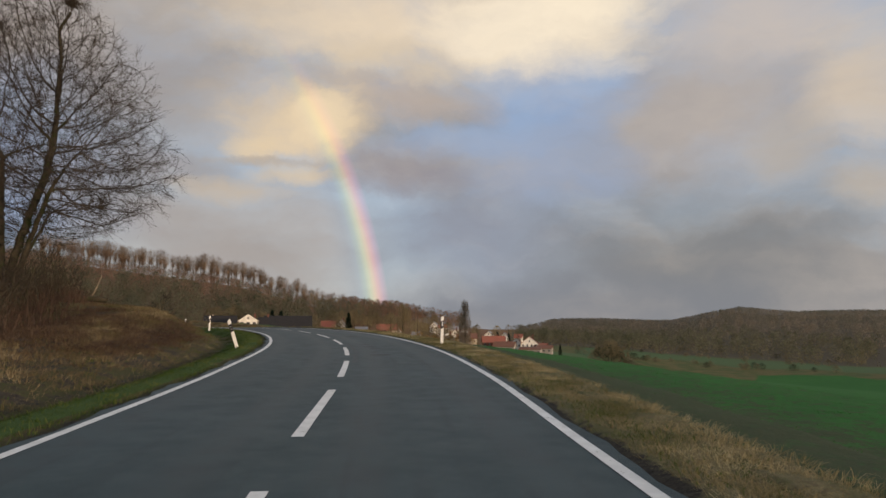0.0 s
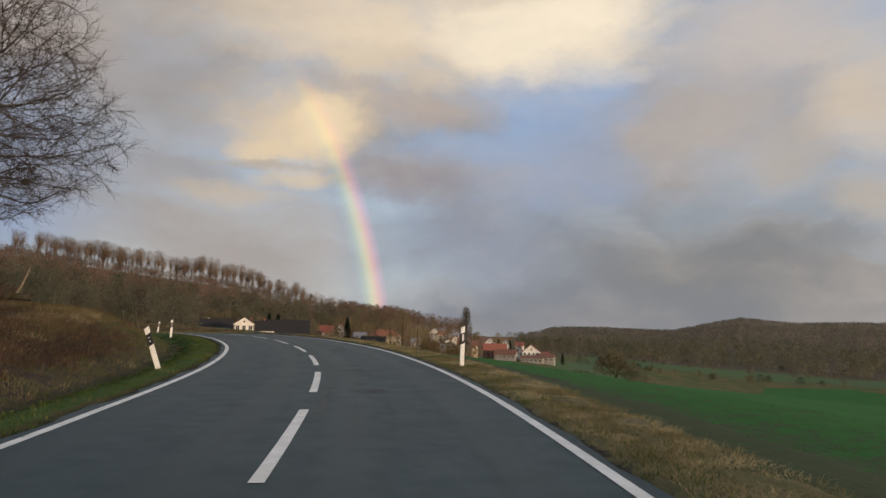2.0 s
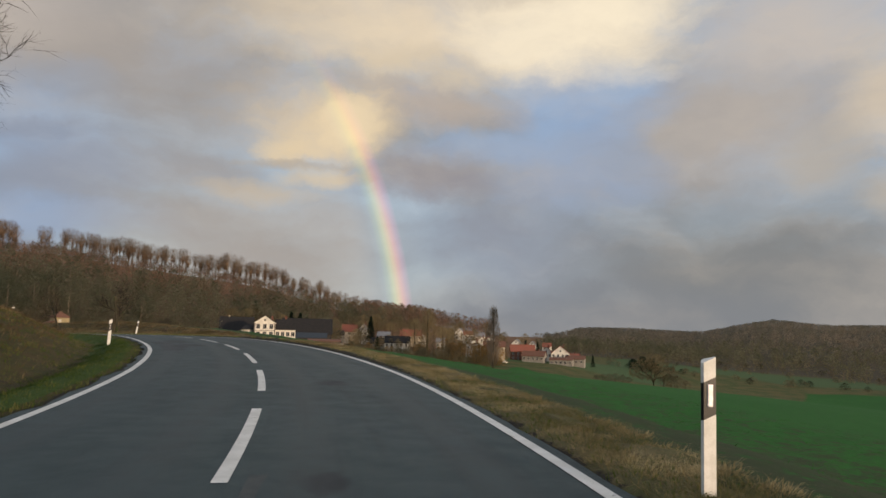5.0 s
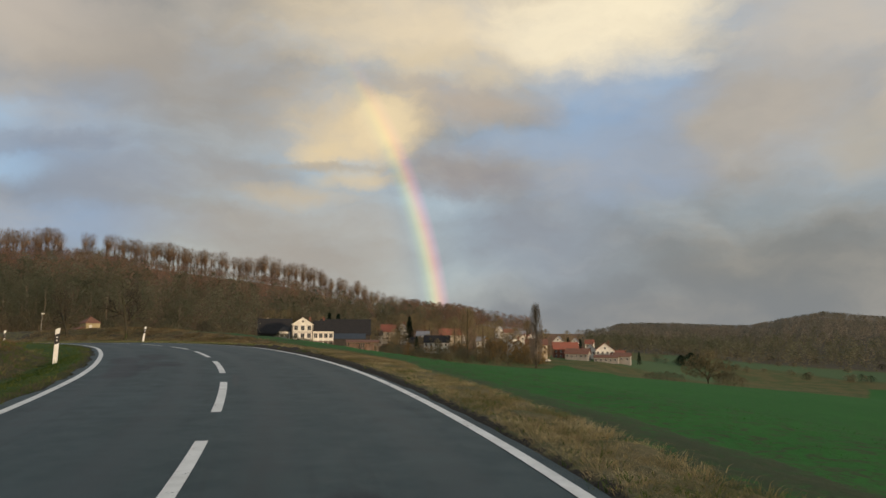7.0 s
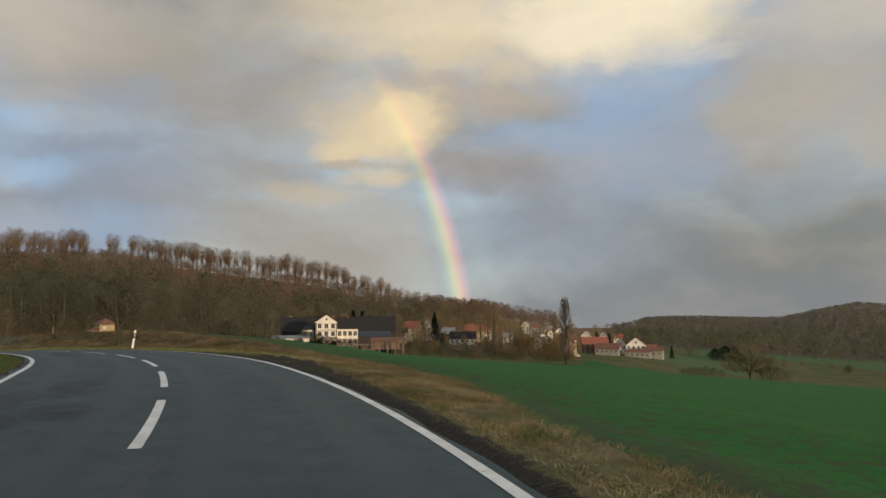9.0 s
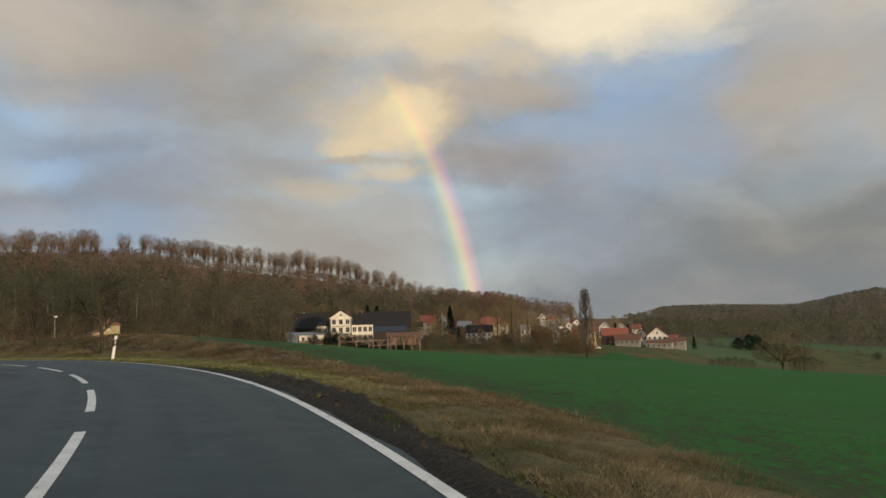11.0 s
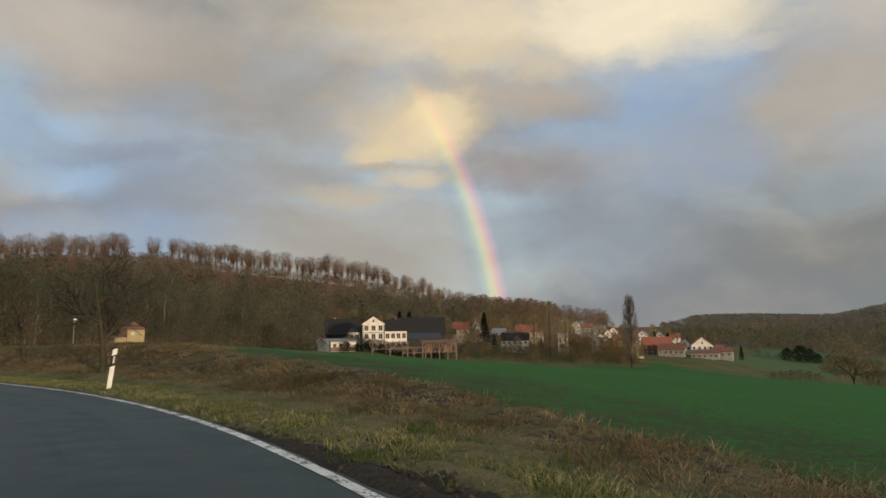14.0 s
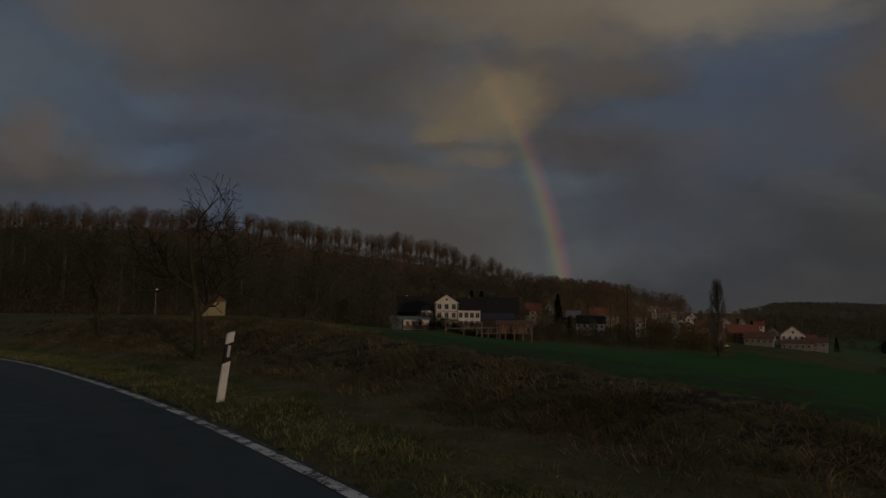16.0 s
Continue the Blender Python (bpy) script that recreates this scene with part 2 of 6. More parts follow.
def make_asphalt():
    m, n, b, pos = material("asphalt", 0.7, 0.0, 0.34)
    coarse = n.noise(pos, 0.35, 5.0, 0.65)
    mid = n.noise(pos, 2.2, 5.0, 0.65, 3.0)
    grain = n.noise(pos, 140.0, 2.0, 0.7, 1.0)
    col = n.mix(n.range(coarse, 0.35, 0.68), (0.025, 0.046, 0.05), (0.033, 0.056, 0.061))
    col = n.mix(n.range(mid, 0.4, 0.75, 0.0, 0.25), col, (0.022, 0.034, 0.037))
    col = n.mix(n.range(grain, 0.5, 0.75, 0.0, 0.35), col, (0.07, 0.08, 0.082))
    # worn wheel tracks, darker and smoother, and streaks along the way of driving
    lane = n.add("ShaderNodeUVMap", uv_map="lane").outputs[0]
    uv = n.add("ShaderNodeSeparateXYZ", {0: lane})
    streak = n.noise(n.add("ShaderNodeVectorMath", {0: lane, 1: (4.0, 0.14, 1.0)}, operation="MULTIPLY").outputs[0], 1.0, 5.0, 0.6)
    col = n.mix(n.range(streak, 0.5, 0.72, 0.0, 0.4), col, (0.032, 0.046, 0.05))
    col = n.mix(n.range(streak, 0.5, 0.32, 0.0, 0.4), col, (0.016, 0.025, 0.028))
    off = n.math("ABSOLUTE", n.math("SUBTRACT", n.math("ABSOLUTE", uv.outputs[0]), 1.42))
    track = n.range(n.math("ABSOLUTE", n.math("SUBTRACT", off, 0.75)), 0.42, 0.05)
    track = n.math("MULTIPLY", track, n.range(mid, 0.3, 0.7))
    col = n.mix(n.math("MULTIPLY", track, 0.35), col, (0.026, 0.031, 0.034))
    # tar stains and damp patches: length along the road, offset, half length, half width
    ragged = n.noise(n.add("ShaderNodeVectorMath", {0: lane, 1: (1.0, 0.45, 1.0)}, operation="MULTIPLY").outputs[0], 2.6, 6.0, 0.7, 6.0)
    ragged = n.math("MULTIPLY", n.math("SUBTRACT", ragged, 0.5), 3.6)
    stains = 0.0
    for at, side, ln, w in STAINS:
        ds = n.math("DIVIDE", n.math("SUBTRACT", uv.outputs[1], at), ln)
        do = n.math("DIVIDE", n.math("SUBTRACT", uv.outputs[0], side), w)
        r2 = n.math("ADD", n.math("ADD", n.math("MULTIPLY", ds, ds), n.math("MULTIPLY", do, do)), ragged)
        stains = n.math("MAXIMUM", stains, n.range(r2, 1.5, 0.25))
    col = n.mix(n.math("MULTIPLY", stains, 0.8), col, (0.007, 0.011, 0.017))
    n.feed(b.inputs["Base Color"], col)
    n.feed(b.inputs["Roughness"], n.math("SUBTRACT", n.range(mid, 0.25, 0.8, 0.62, 0.76), n.math("MULTIPLY", track, 0.1)))
    bump(n, b, grain, 0.5, 0.004)
    return m


def make_paint():
    m, n, b, pos = material("road_paint", 0.55, 0.0, 0.4)
    worn = n.noise(pos, 26.0, 6.0, 0.75)
    stain = n.noise(pos, 3.0, 4.0, 0.6, 4.0)
    col = n.mix(n.range(stain, 0.3, 0.7), (0.72, 0.72, 0.69), (0.56, 0.56, 0.53))
    wear = n.add("ShaderNodeSeparateXYZ", {0: n.add("ShaderNodeUVMap", uv_map="lane").outputs[0]}).outputs[1]
    flaked = n.math("ADD", n.math("MULTIPLY", n.math("ADD", worn, n.noise(pos, 5.0, 4.0, 0.6, 9.0)), 0.5), n.math("MULTIPLY", wear, 0.11))
    col = n.mix(n.range(worn, 0.62, 0.72, 0.0, 0.75), col, (0.09, 0.09, 0.088))
    col = n.mix(n.range(flaked, 0.6, 0.63, 0.0, 0.95), col, (0.03, 0.036, 0.036))
    n.feed(b.inputs["Base Color"], col)
    bump(n, b, worn, 0.3, 0.004)
    return m


def make_ground():
    """Meadow, sown field, woodland floor and bare earth on the one sheet of ground, by the masks painted on it."""
    m, n, b, pos = material("ground", 0.95, 0.0, 0.12)
    a = n.noise(pos, 0.09, 5.0, 0.6)
    c = n.noise(pos, 1.1, 6.0, 0.65, 2.0)
    f = n.noise(pos, 9.0, 5.0, 0.7, 5.0)
    meadow = n.mix(n.range(a, 0.38, 0.62), (0.05, 0.075, 0.024), (0.105, 0.09, 0.036))
    meadow = n.mix(n.range(c, 0.45, 0.75, 0.0, 0.6), meadow, (0.17, 0.14, 0.062))
    green = n.mix(n.range(c, 0.3, 0.7), (0.02, 0.098, 0.018), (0.026, 0.122, 0.021))
    green = n.mix(n.range(a, 0.4, 0.7, 0.0, 0.5), green, (0.036, 0.14, 0.024))
    soil = n.mix(n.range(f, 0.3, 0.7), (0.028, 0.033, 0.019), (0.054, 0.055, 0.034))
    cover = n.add("ShaderNodeVertexColor", layer_name="cover")
    rgb = n.add("ShaderNodeSeparateColor", {0: cover.outputs["Color"]})
    field, wood, bare = rgb.outputs[0], rgb.outputs[1], rgb.outputs[2]
    edge = n.math("ADD", field, n.math("MULTIPLY", n.math("SUBTRACT", c, 0.5), 0.5))
    is_field = n.range(edge, 0.44, 0.56)
    thin = n.range(n.math("ADD", bare, n.math("ADD", n.math("MULTIPLY", n.math("SUBTRACT", f, 0.5), 1.5), n.math("MULTIPLY", n.math("SUBTRACT", c, 0.5), 1.0))), 0.3, 0.62)
    green = n.mix(n.math("MULTIPLY", thin, 0.9), green, soil)
    green = n.mix(n.range(f, 0.5, 0.7, 0.0, 0.5), green, (0.013, 0.05, 0.013))
    tuft = n.noise(pos, 3.2, 5.0, 0.7, 8.0)
    green = n.mix(n.math("MULTIPLY", n.range(tuft, 0.48, 0.62), n.range(bare, -0.01, 0.07, 0.35, 0.85)), green, (0.05, 0.06, 0.03))
    green = n.mix(n.range(tuft, 0.46, 0.32, 0.0, 0.35), green, (0.03, 0.13, 0.026))
    pasture = n.mix(n.range(c, 0.3, 0.7), (0.058, 0.1, 0.04), (0.08, 0.118, 0.05))
    meadow = n.mix(n.range(n.math("ADD", cover.outputs["Alpha"], n.math("MULTIPLY", n.math("SUBTRACT", a, 0.5), 0.5)), 0.4, 0.6), meadow, pasture)
    col = n.mix(is_field, meadow, green)
    floor = n.mix(n.range(c, 0.3, 0.7), (0.19, 0.1, 0.06), (0.13, 0.085, 0.052))
    col = n.mix(n.range(wood, 0.3, 0.6), col, n.mix(n.range(c, 0.3, 0.7), (0.085, 0.07, 0.047), (0.062, 0.054, 0.036)))
    col = n.mix(n.range(wood, 0.75, 0.95), col, floor)
    n.feed(b.inputs["Base Color"], col)
    bump(n, b, n.math("ADD", c, n.math("MULTIPLY", f, 0.5)), 0.5, 0.12)
    return m


def make_verge(name, green, straw, earth):
    m, n, b, pos = material(name, 0.95, 0.0, 0.15)
    c = n.noise(pos, 1.3, 6.0, 0.65)
    f = n.noise(pos, 16.0, 5.0, 0.7, 3.0)
    col = n.mix(n.range(c, 0.35, 0.65), green, straw)
    col = n.mix(n.range(f, 0.4, 0.75), col, earth)
    uv = n.add("ShaderNodeSeparateXYZ", {0: n.add("ShaderNodeUVMap", uv_map="lane").outputs[0]})
    col = n.mix(n.range(n.math("ADD", uv.outputs[1], n.math("MULTIPLY", n.math("SUBTRACT", c, 0.5), 0.5)), -0.08, -0.3), col, n.mix(f, (0.03, 0.06, 0.014), (0.06, 0.1, 0.026)))
    g = n.noise(pos, 4.5, 5.0, 0.65, 6.0)
    dirt = n.math("ADD", uv.outputs[1], n.math("ADD", n.math("MULTIPLY", n.math("SUBTRACT", c, 0.5), 1.3), n.math("MULTIPLY", n.math("SUBTRACT", g, 0.5), 1.2)))
    col = n.mix(n.range(dirt, 0.4, 0.6), col, n.mix(n.range(f, 0.3, 0.7), (0.022, 0.02, 0.017), (0.058, 0.05, 0.038)))
    n.feed(b.inputs["Base Color"], col)
    bump(n, b, n.math("ADD", c, f), 0.7, 0.06)
    return m


M_ASPHALT = make_asphalt()
M_PAINT = make_paint()
M_GROUND = make_ground()
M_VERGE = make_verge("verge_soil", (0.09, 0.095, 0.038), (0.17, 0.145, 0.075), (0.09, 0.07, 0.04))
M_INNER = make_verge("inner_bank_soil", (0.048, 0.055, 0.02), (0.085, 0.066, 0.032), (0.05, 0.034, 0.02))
M_SEAM = mottled("worn_seam", (0.04, 0.05, 0.053), (0.06, 0.069, 0.07), 7.0, 0.7, 0.0, 0.4)
M_POST = mottled("post_plastic", (0.78, 0.78, 0.76), (0.66, 0.66, 0.63), 9.0, 0.45, 0.0, 0.05)
M_BLACK = mottled("black_plastic", (0.012, 0.012, 0.013), (0.022, 0.022, 0.023), 12.0, 0.4, 0.0, 0.05)
M_REFLECT = mottled("reflector", (0.75, 0.75, 0.78), (0.6, 0.6, 0.64), 60.0, 0.15, 0.3, 0.2, 0.8)
M_BARK = mottled("bark", (0.04, 0.035, 0.026), (0.07, 0.062, 0.042), 5.0, 0.95, 0.0, 0.9, 0.1, (0.04, 0.05, 0.02))
M_IVY = strands("ivy_leaves", ((0.0, (0.018, 0.03, 0.012)), (0.6, (0.035, 0.055, 0.02)), (1.0, (0.06, 0.08, 0.03))), 1.5, thin=0.2)
M_TWIG = strands("twigs", ((0.0, (0.03, 0.025, 0.022)), (0.5, (0.052, 0.042, 0.032)), (1.0, (0.085, 0.068, 0.046))), 0.3, thin=0.1)
# the grey of distance haze is mixed into the far hills' twig colours
M_FAR_TWIG = strands("hazed_far_twigs", ((0.05, (0.187, 0.18, 0.122)), (0.4, (0.245, 0.216, 0.151)), (0.7, (0.331, 0.266, 0.187)), (1.0, (0.432, 0.331, 0.23))), 0.014, 0.9, 0.9, True)
M_WOOD_TWIG = strands("wood_twigs", ((0.05, (0.189, 0.152, 0.0948)), (0.35, (0.278, 0.196, 0.12)), (0.6, (0.418, 0.216, 0.127)), (0.8, (0.366, 0.24, 0.145)), (1.0, (0.43, 0.329, 0.209))), 0.06, 0.9, 0.86, True)
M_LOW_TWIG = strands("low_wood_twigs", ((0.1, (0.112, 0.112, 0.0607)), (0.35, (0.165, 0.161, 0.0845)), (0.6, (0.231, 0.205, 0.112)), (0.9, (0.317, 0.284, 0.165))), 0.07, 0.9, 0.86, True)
M_CREST_TWIG = strands("crest_twigs", ((0.0, (0.297, 0.209, 0.138)), (0.5, (0.374, 0.259, 0.165)), (1.0, (0.462, 0.341, 0.22))), 0.03, 0.9, 0.6)
M_SHRUB = strands("shrub_twigs", ((0.0, (0.145, 0.126, 0.081)), (0.4, (0.211, 0.17, 0.1)), (0.75, (0.276, 0.218, 0.121)), (1.0, (0.341, 0.3, 0.162))), 0.06, 0.9, 0.7)
M_POPLAR = strands("poplar_twigs", ((0.0, (0.25, 0.203, 0.156)), (0.5, (0.343, 0.281, 0.218)), (1.0, (0.468, 0.374, 0.281))), 0.2)
M_WOOD_TRUNK = mottled("wood_trunk", (0.13, 0.105, 0.078), (0.21, 0.17, 0.128), 0.3, 0.95, 0.0, 0.0, 0.1)
M_WILLOW = strands("willow_twigs", ((0.0, (0.24, 0.144, 0.054)), (0.5, (0.36, 0.216, 0.078)), (1.0, (0.456, 0.294, 0.114))), 0.2, 0.9, 0.6)
M_BUSH = strands("olive_bush_twigs", ((0.0, (0.125, 0.115, 0.0655)), (0.5, (0.195, 0.174, 0.0998)), (1.0, (0.265, 0.242, 0.14))), 0.12)
M_HEDGE = strands("dark_hedge", ((0.0, (0.02, 0.024, 0.013)), (0.5, (0.036, 0.038, 0.02)), (1.0, (0.06, 0.055, 0.03))), 0.15)
M_CONIFER = strands("conifer_needles", ((0.0, (0.014, 0.026, 0.018)), (0.6, (0.024, 0.042, 0.026)), (1.0, (0.04, 0.055, 0.03))), 0.4)
M_STRAW = strands("straw", ((0.0, (0.0975, 0.111, 0.039)), (0.25, (0.169, 0.15, 0.065)), (0.5, (0.273, 0.215, 0.111)), (0.75, (0.39, 0.325, 0.176)), (1.0, (0.546, 0.468, 0.286))), 0.9, 0.9, 0.6, thin=0.28)
M_BANK = strands("bank_straw", ((0.0, (0.078, 0.0832, 0.0312)), (0.3, (0.137, 0.112, 0.0546)), (0.6, (0.215, 0.163, 0.0884)), (0.85, (0.312, 0.254, 0.143)), (1.0, (0.468, 0.403, 0.247))), 0.8, 0.9, 0.62, thin=0.28)
M_EDGE = strands("edge_grass", ((0.0, (0.12, 0.15, 0.045)), (0.4, (0.2, 0.21, 0.08)), (0.7, (0.33, 0.3, 0.14)), (1.0, (0.46, 0.4, 0.23))), 0.8, thin=0.28)
M_TURF = strands("turf", ((0.0, (0.0252, 0.0504, 0.0101)), (0.5, (0.0432, 0.0756, 0.0158)), (0.85, (0.072, 0.0936, 0.0259)), (1.0, (0.13, 0.122, 0.0504))), 0.6, thin=0.28)
M_GRASS = strands("grass", ((0.0, (0.039, 0.0702, 0.014)), (0.45, (0.0702, 0.109, 0.0234)), (0.75, (0.117, 0.133, 0.039)), (1.0, (0.211, 0.187, 0.078))), 0.7, thin=0.28)
M_BRACKEN = strands("bracken", ((0.0, (0.06, 0.04, 0.022)), (0.4, (0.115, 0.074, 0.04)), (0.75, (0.165, 0.115, 0.062)), (1.0, (0.23, 0.18, 0.105))), 0.5, thin=0.28)
M_WHEAT = strands("wheat", ((0.0, (0.03, 0.11, 0.02)), (0.5, (0.042, 0.16, 0.028)), (1.0, (0.06, 0.2, 0.04))), 0.6, thin=0.28)
M_BRAMBLE = strands("bramble", ((0.0, (0.045, 0.03, 0.024)), (0.5, (0.078, 0.05, 0.038)), (0.8, (0.1, 0.068, 0.046)), (1.0, (0.15, 0.112, 0.07))), 0.4, thin=0.2)
M_EARTH = mottled("turned_earth", (0.022, 0.018, 0.014), (0.05, 0.04, 0.028), 4.0, 0.95, 0.0, 0.9)


# ---------------------------------------------------------------- building helpers
def mesh(name, verts, faces, mat, smooth=False):
    me = bpy.data.meshes.new(name)
    me.from_pydata([tuple(v) for v in verts], [], faces)
    me.materials.append(mat)
    if smooth:
        me.shade_smooth()
    return me


def part(name, me, parent=None, label="", m=None):
    """Link a mesh (or a bmesh with its material) as one object under a thing or a part."""
    ob = new(name, me)
    if parent is not None:
        ob.parent = parent
    if m is not None:
        ob.matrix_basis = m
    if name in ("crown", "twigs", "needles", "trunks", "crowns", "branchwork"):
        tagged(ob, kind="stuff")
    if label:
        tagged(ob, label)
    return ob


def thing(name, label, category, group="", m=None, kind=""):
    ob = new(name)
    tagged(ob, label, category, group, kind)
    if m is not None:
        ob.matrix_basis = m
    return ob


def from_bm(name, bm, mat, smooth=False):
    me = bpy.data.meshes.new(name)
    bm.to_mesh(me)
    bm.free()
    me.materials.append(mat)
    if smooth:
        me.shade_smooth()
    return me


def box_mesh(name, size, mat, bevel=0.0, centre=(0, 0, 0)):
    bm = bmesh.new()
    bmesh.ops.create_cube(bm, size=1.0, matrix=Matrix.Translation(centre) @ Matrix.Diagonal((*size, 1)))
    if bevel:
        bmesh.ops.bevel(bm, geom=bm.edges[:], offset=bevel, segments=2, affect="EDGES")
    return from_bm(name, bm, mat)


# ---------------------------------------------------------------- the line of the road
ROAD_POINTS = (
    (0.0, -40, -1.47), (-0.1, -25, -0.94), (-0.47, -10, -0.41), (-0.93, 0, -0.06), (-1.49, 6.93, 0.19), (-1.97, 12.94, 0.4), (-2.73, 19.2, 0.62), (-3.77, 25.0, 0.815), (-5.29, 30.97, 1.03),
    (-7.2, 36.59, 1.23), (-9.62, 42.35, 1.42), (-12.37, 47.65, 1.57), (-15.6, 52.85, 1.68), (-19.22, 57.65, 1.72), (-23.15, 61.92, 1.735),
    (-27.5, 65.75, 1.72), (-32.2, 69.25, 1.66), (-40.4, 74.55, 1.5), (-51.2, 79.95, 1.2), (-70.0, 86.9, 0.65), (-99, 93.4, 0.0), (-139, 98.9, -0.6),
)


def catmull(points, step):
    p = np.array(points, float)
    out = []
    for i in range(1, len(p) - 2):
        a, b, c, d = p[i - 1 : i + 3]
        k = max(2, int(np.linalg.norm(c - b) / step))
        for t in np.linspace(0, 1, k, endpoint=False):
            out.append(0.5 * (2 * b + (c - a) * t + (2 * a - 5 * b + 4 * c - d) * t**2 + (3 * b - a - 3 * c + d) * t**3))
    return np.array(out)


ROAD = catmull(ROAD_POINTS, 0.5)
for _ in range(6):
    ROAD[1:-1] = 0.25 * ROAD[:-2] + 0.5 * ROAD[1:-1] + 0.25 * ROAD[2:]
ROAD_S = np.concatenate([[0], np.cumsum(np.linalg.norm(np.diff(ROAD[:, :2], axis=0), axis=1))])
ROAD_S -= ROAD_S[np.argmin(((ROAD[:, :2] - (-1.5, 6.93)) ** 2).sum(1))]  # 0 at the first lane mark
ROAD_T = np.gradient(ROAD[:, :2], axis=0)
ROAD_T /= np.linalg.norm(ROAD_T, axis=1)[:, None]
ROAD_N = np.stack([ROAD_T[:, 1], -ROAD_T[:, 0]], 1)  # to the right


def on_road(s, off, up=0.0):
    """The point at a length along the road and an offset to the right of its middle."""
    c = [np.interp(s, ROAD_S, ROAD[:, k]) for k in range(3)]
    nx, ny = (np.interp(s, ROAD_S, ROAD_N[:, k]) for k in range(2))
    k = 1 / math.hypot(nx, ny)
    return Vector((c[0] + nx * k * off, c[1] + ny * k * off, c[2] + up))


def road_coords(x, y):
    """Length along the road, offset to its right and its height, for arrays of places."""
    x, y = np.asarray(x, float).ravel(), np.asarray(y, float).ravel()
    s, off, z = np.empty_like(x), np.empty_like(x), np.empty_like(x)
    for i in range(0, len(x), 20000):
        dx = x[i : i + 20000, None] - ROAD[None, :, 0]
        dy = y[i : i + 20000, None] - ROAD[None, :, 1]
        k = (dx * dx + dy * dy).argmin(1)
        r = np.arange(len(k))
        s[i : i + 20000] = ROAD_S[k]
        z[i : i + 20000] = ROAD[k, 2]
        side = np.sign(dx[r, k] * ROAD_N[k, 0] + dy[r, k] * ROAD_N[k, 1])
        off[i : i + 20000] = side * np.sqrt(dx[r, k] ** 2 + dy[r, k] ** 2)
    return s, off, z


def left_edge(s):
    return np.interp(s, [-20, 0, 5, 10, 15, 21, 28, 32, 36, 42, 47, 56, 65], [-2.42, -2.5, -2.58, -2.65, -2.63, -2.61, -2.6, -2.66, -2.74, -2.93, -3.03, -3.0, -2.95])


def right_edge(s):
    return np.interp(s, [-20, -3, 5, 20, 27, 46, 50, 55, 59, 63, 67, 72], [2.76, 2.8, 2.9, 2.95, 3.0, 2.98, 3.03, 3.08, 3.08, 3.02, 2.93, 2.9])


def smooth(v, a, b):
    t = np.clip((v - a) / (b - a), 0, 1)
    return t * t * (3 - 2 * t)


# ---------------------------------------------------------------- the shape of the land
HUB = np.array((-12.0, 49.0))
RIDGE_AZ = [-70, -45, -34, -29, -25, -20, -15, -10, -8.5, -7, -4, -0.4, 3.2, 9.7, 16.8, 24.7, 33.6, 42.5, 50, 60, 80]
RIDGE_R = [1700, 1700, 1700, 1700, 1700, 1600, 1500, 1450, 1300, 900, 760, 660, 650, 680, 700, 740, 690, 650, 600, 520, 420]
RIDGE_Z = [30, 30, 35, 39, 50, 19, 19, 17, 4, 6, 5, 8, 17, 28, 52, 66, 74, 61, 52, 50, 44]
FOOT_R = [700, 570, 540, 530, 525, 525, 530, 550, 550, 450, 430, 390, 355, 338, 318, 275, 225, 185, 170, 150, 130]


def land(x, y):
    """Height of the open land, away from the road."""
    x, y = np.asarray(x, float), np.asarray(y, float)
    X, Y = x / 100, y / 100
    f = 0.5 - 12.228 * X - 1.603 * Y - 1.103 * X * X + 2.485 * X * Y - 0.747 * Y * Y
    f = np.maximum(f, -25 + 0.06 * np.minimum(f + 25, 0))
    f = np.minimum(f, 2.1 + 0.08 * np.maximum(f - 2.1, 0))
    dx, dy = x - HUB[0], y - HUB[1]
    r = np.hypot(dx, dy)
    az = np.degrees(np.arctan2(-dx, dy))
    zr, rr, rf = (np.interp(az, RIDGE_AZ, k) for k in (RIDGE_Z, RIDGE_R, FOOT_R))
    # the far side of the valley, where the village stands
    vz = np.interp(az, [-45, -25, -15, -10, -6, 0, 6, 12, 17, 22, 28, 33, 42, 60], [-24, -20, -15, -11.7, -11.2, -10.2, -8.6, -7.0, -3.2, -3.5, -1.0, 0.5, 1.5, 2.0])
    vr = np.interp(az, [-45, -25, -15, -10, 0, 6, 12, 17, 22, 28, 33, 42, 60], [520, 480, 430, 390, 380, 360, 330, 293, 275, 245, 205, 165, 150])
    v = smooth(r, vr * 0.64, vr) * (1 - smooth(np.abs(az), 75, 110))
    f = f * (1 - v) + vz * v
    behind = smooth(np.abs(az), 75, 110)
    t = np.clip((r - rf) / (rr - rf), 0, 1)
    w = (0.45 * t + 0.55 * smooth(t, 0, 1)) * (1 - behind)
    z = np.maximum(f, -27) * (1 - w) + zr * w
    z = z - smooth(r, rr * 1.02, rr * 1.6) * 18 * (1 - behind)
    # gentle swells
    z = z + smooth(r, 160, 420) * (np.sin(x * 0.021 + 1.3) * np.cos(y * 0.017) * 1.6 + np.sin(x * 0.006 - y * 0.008) * 2.0)
    far_flat = smooth(r, 2200, 3200)
    return z * (1 - far_flat) + 15 * far_flat


def verge_width(s):
    """Offset at which the rough outer verge gives way to the field."""
    return np.interp(s, [-20, 28, 37, 42, 47, 53, 58, 66, 75, 95], [4.25, 4.3, 4.5, 6.0, 7.0, 7.6, 8.3, 8.6, 9.2, 9.2])


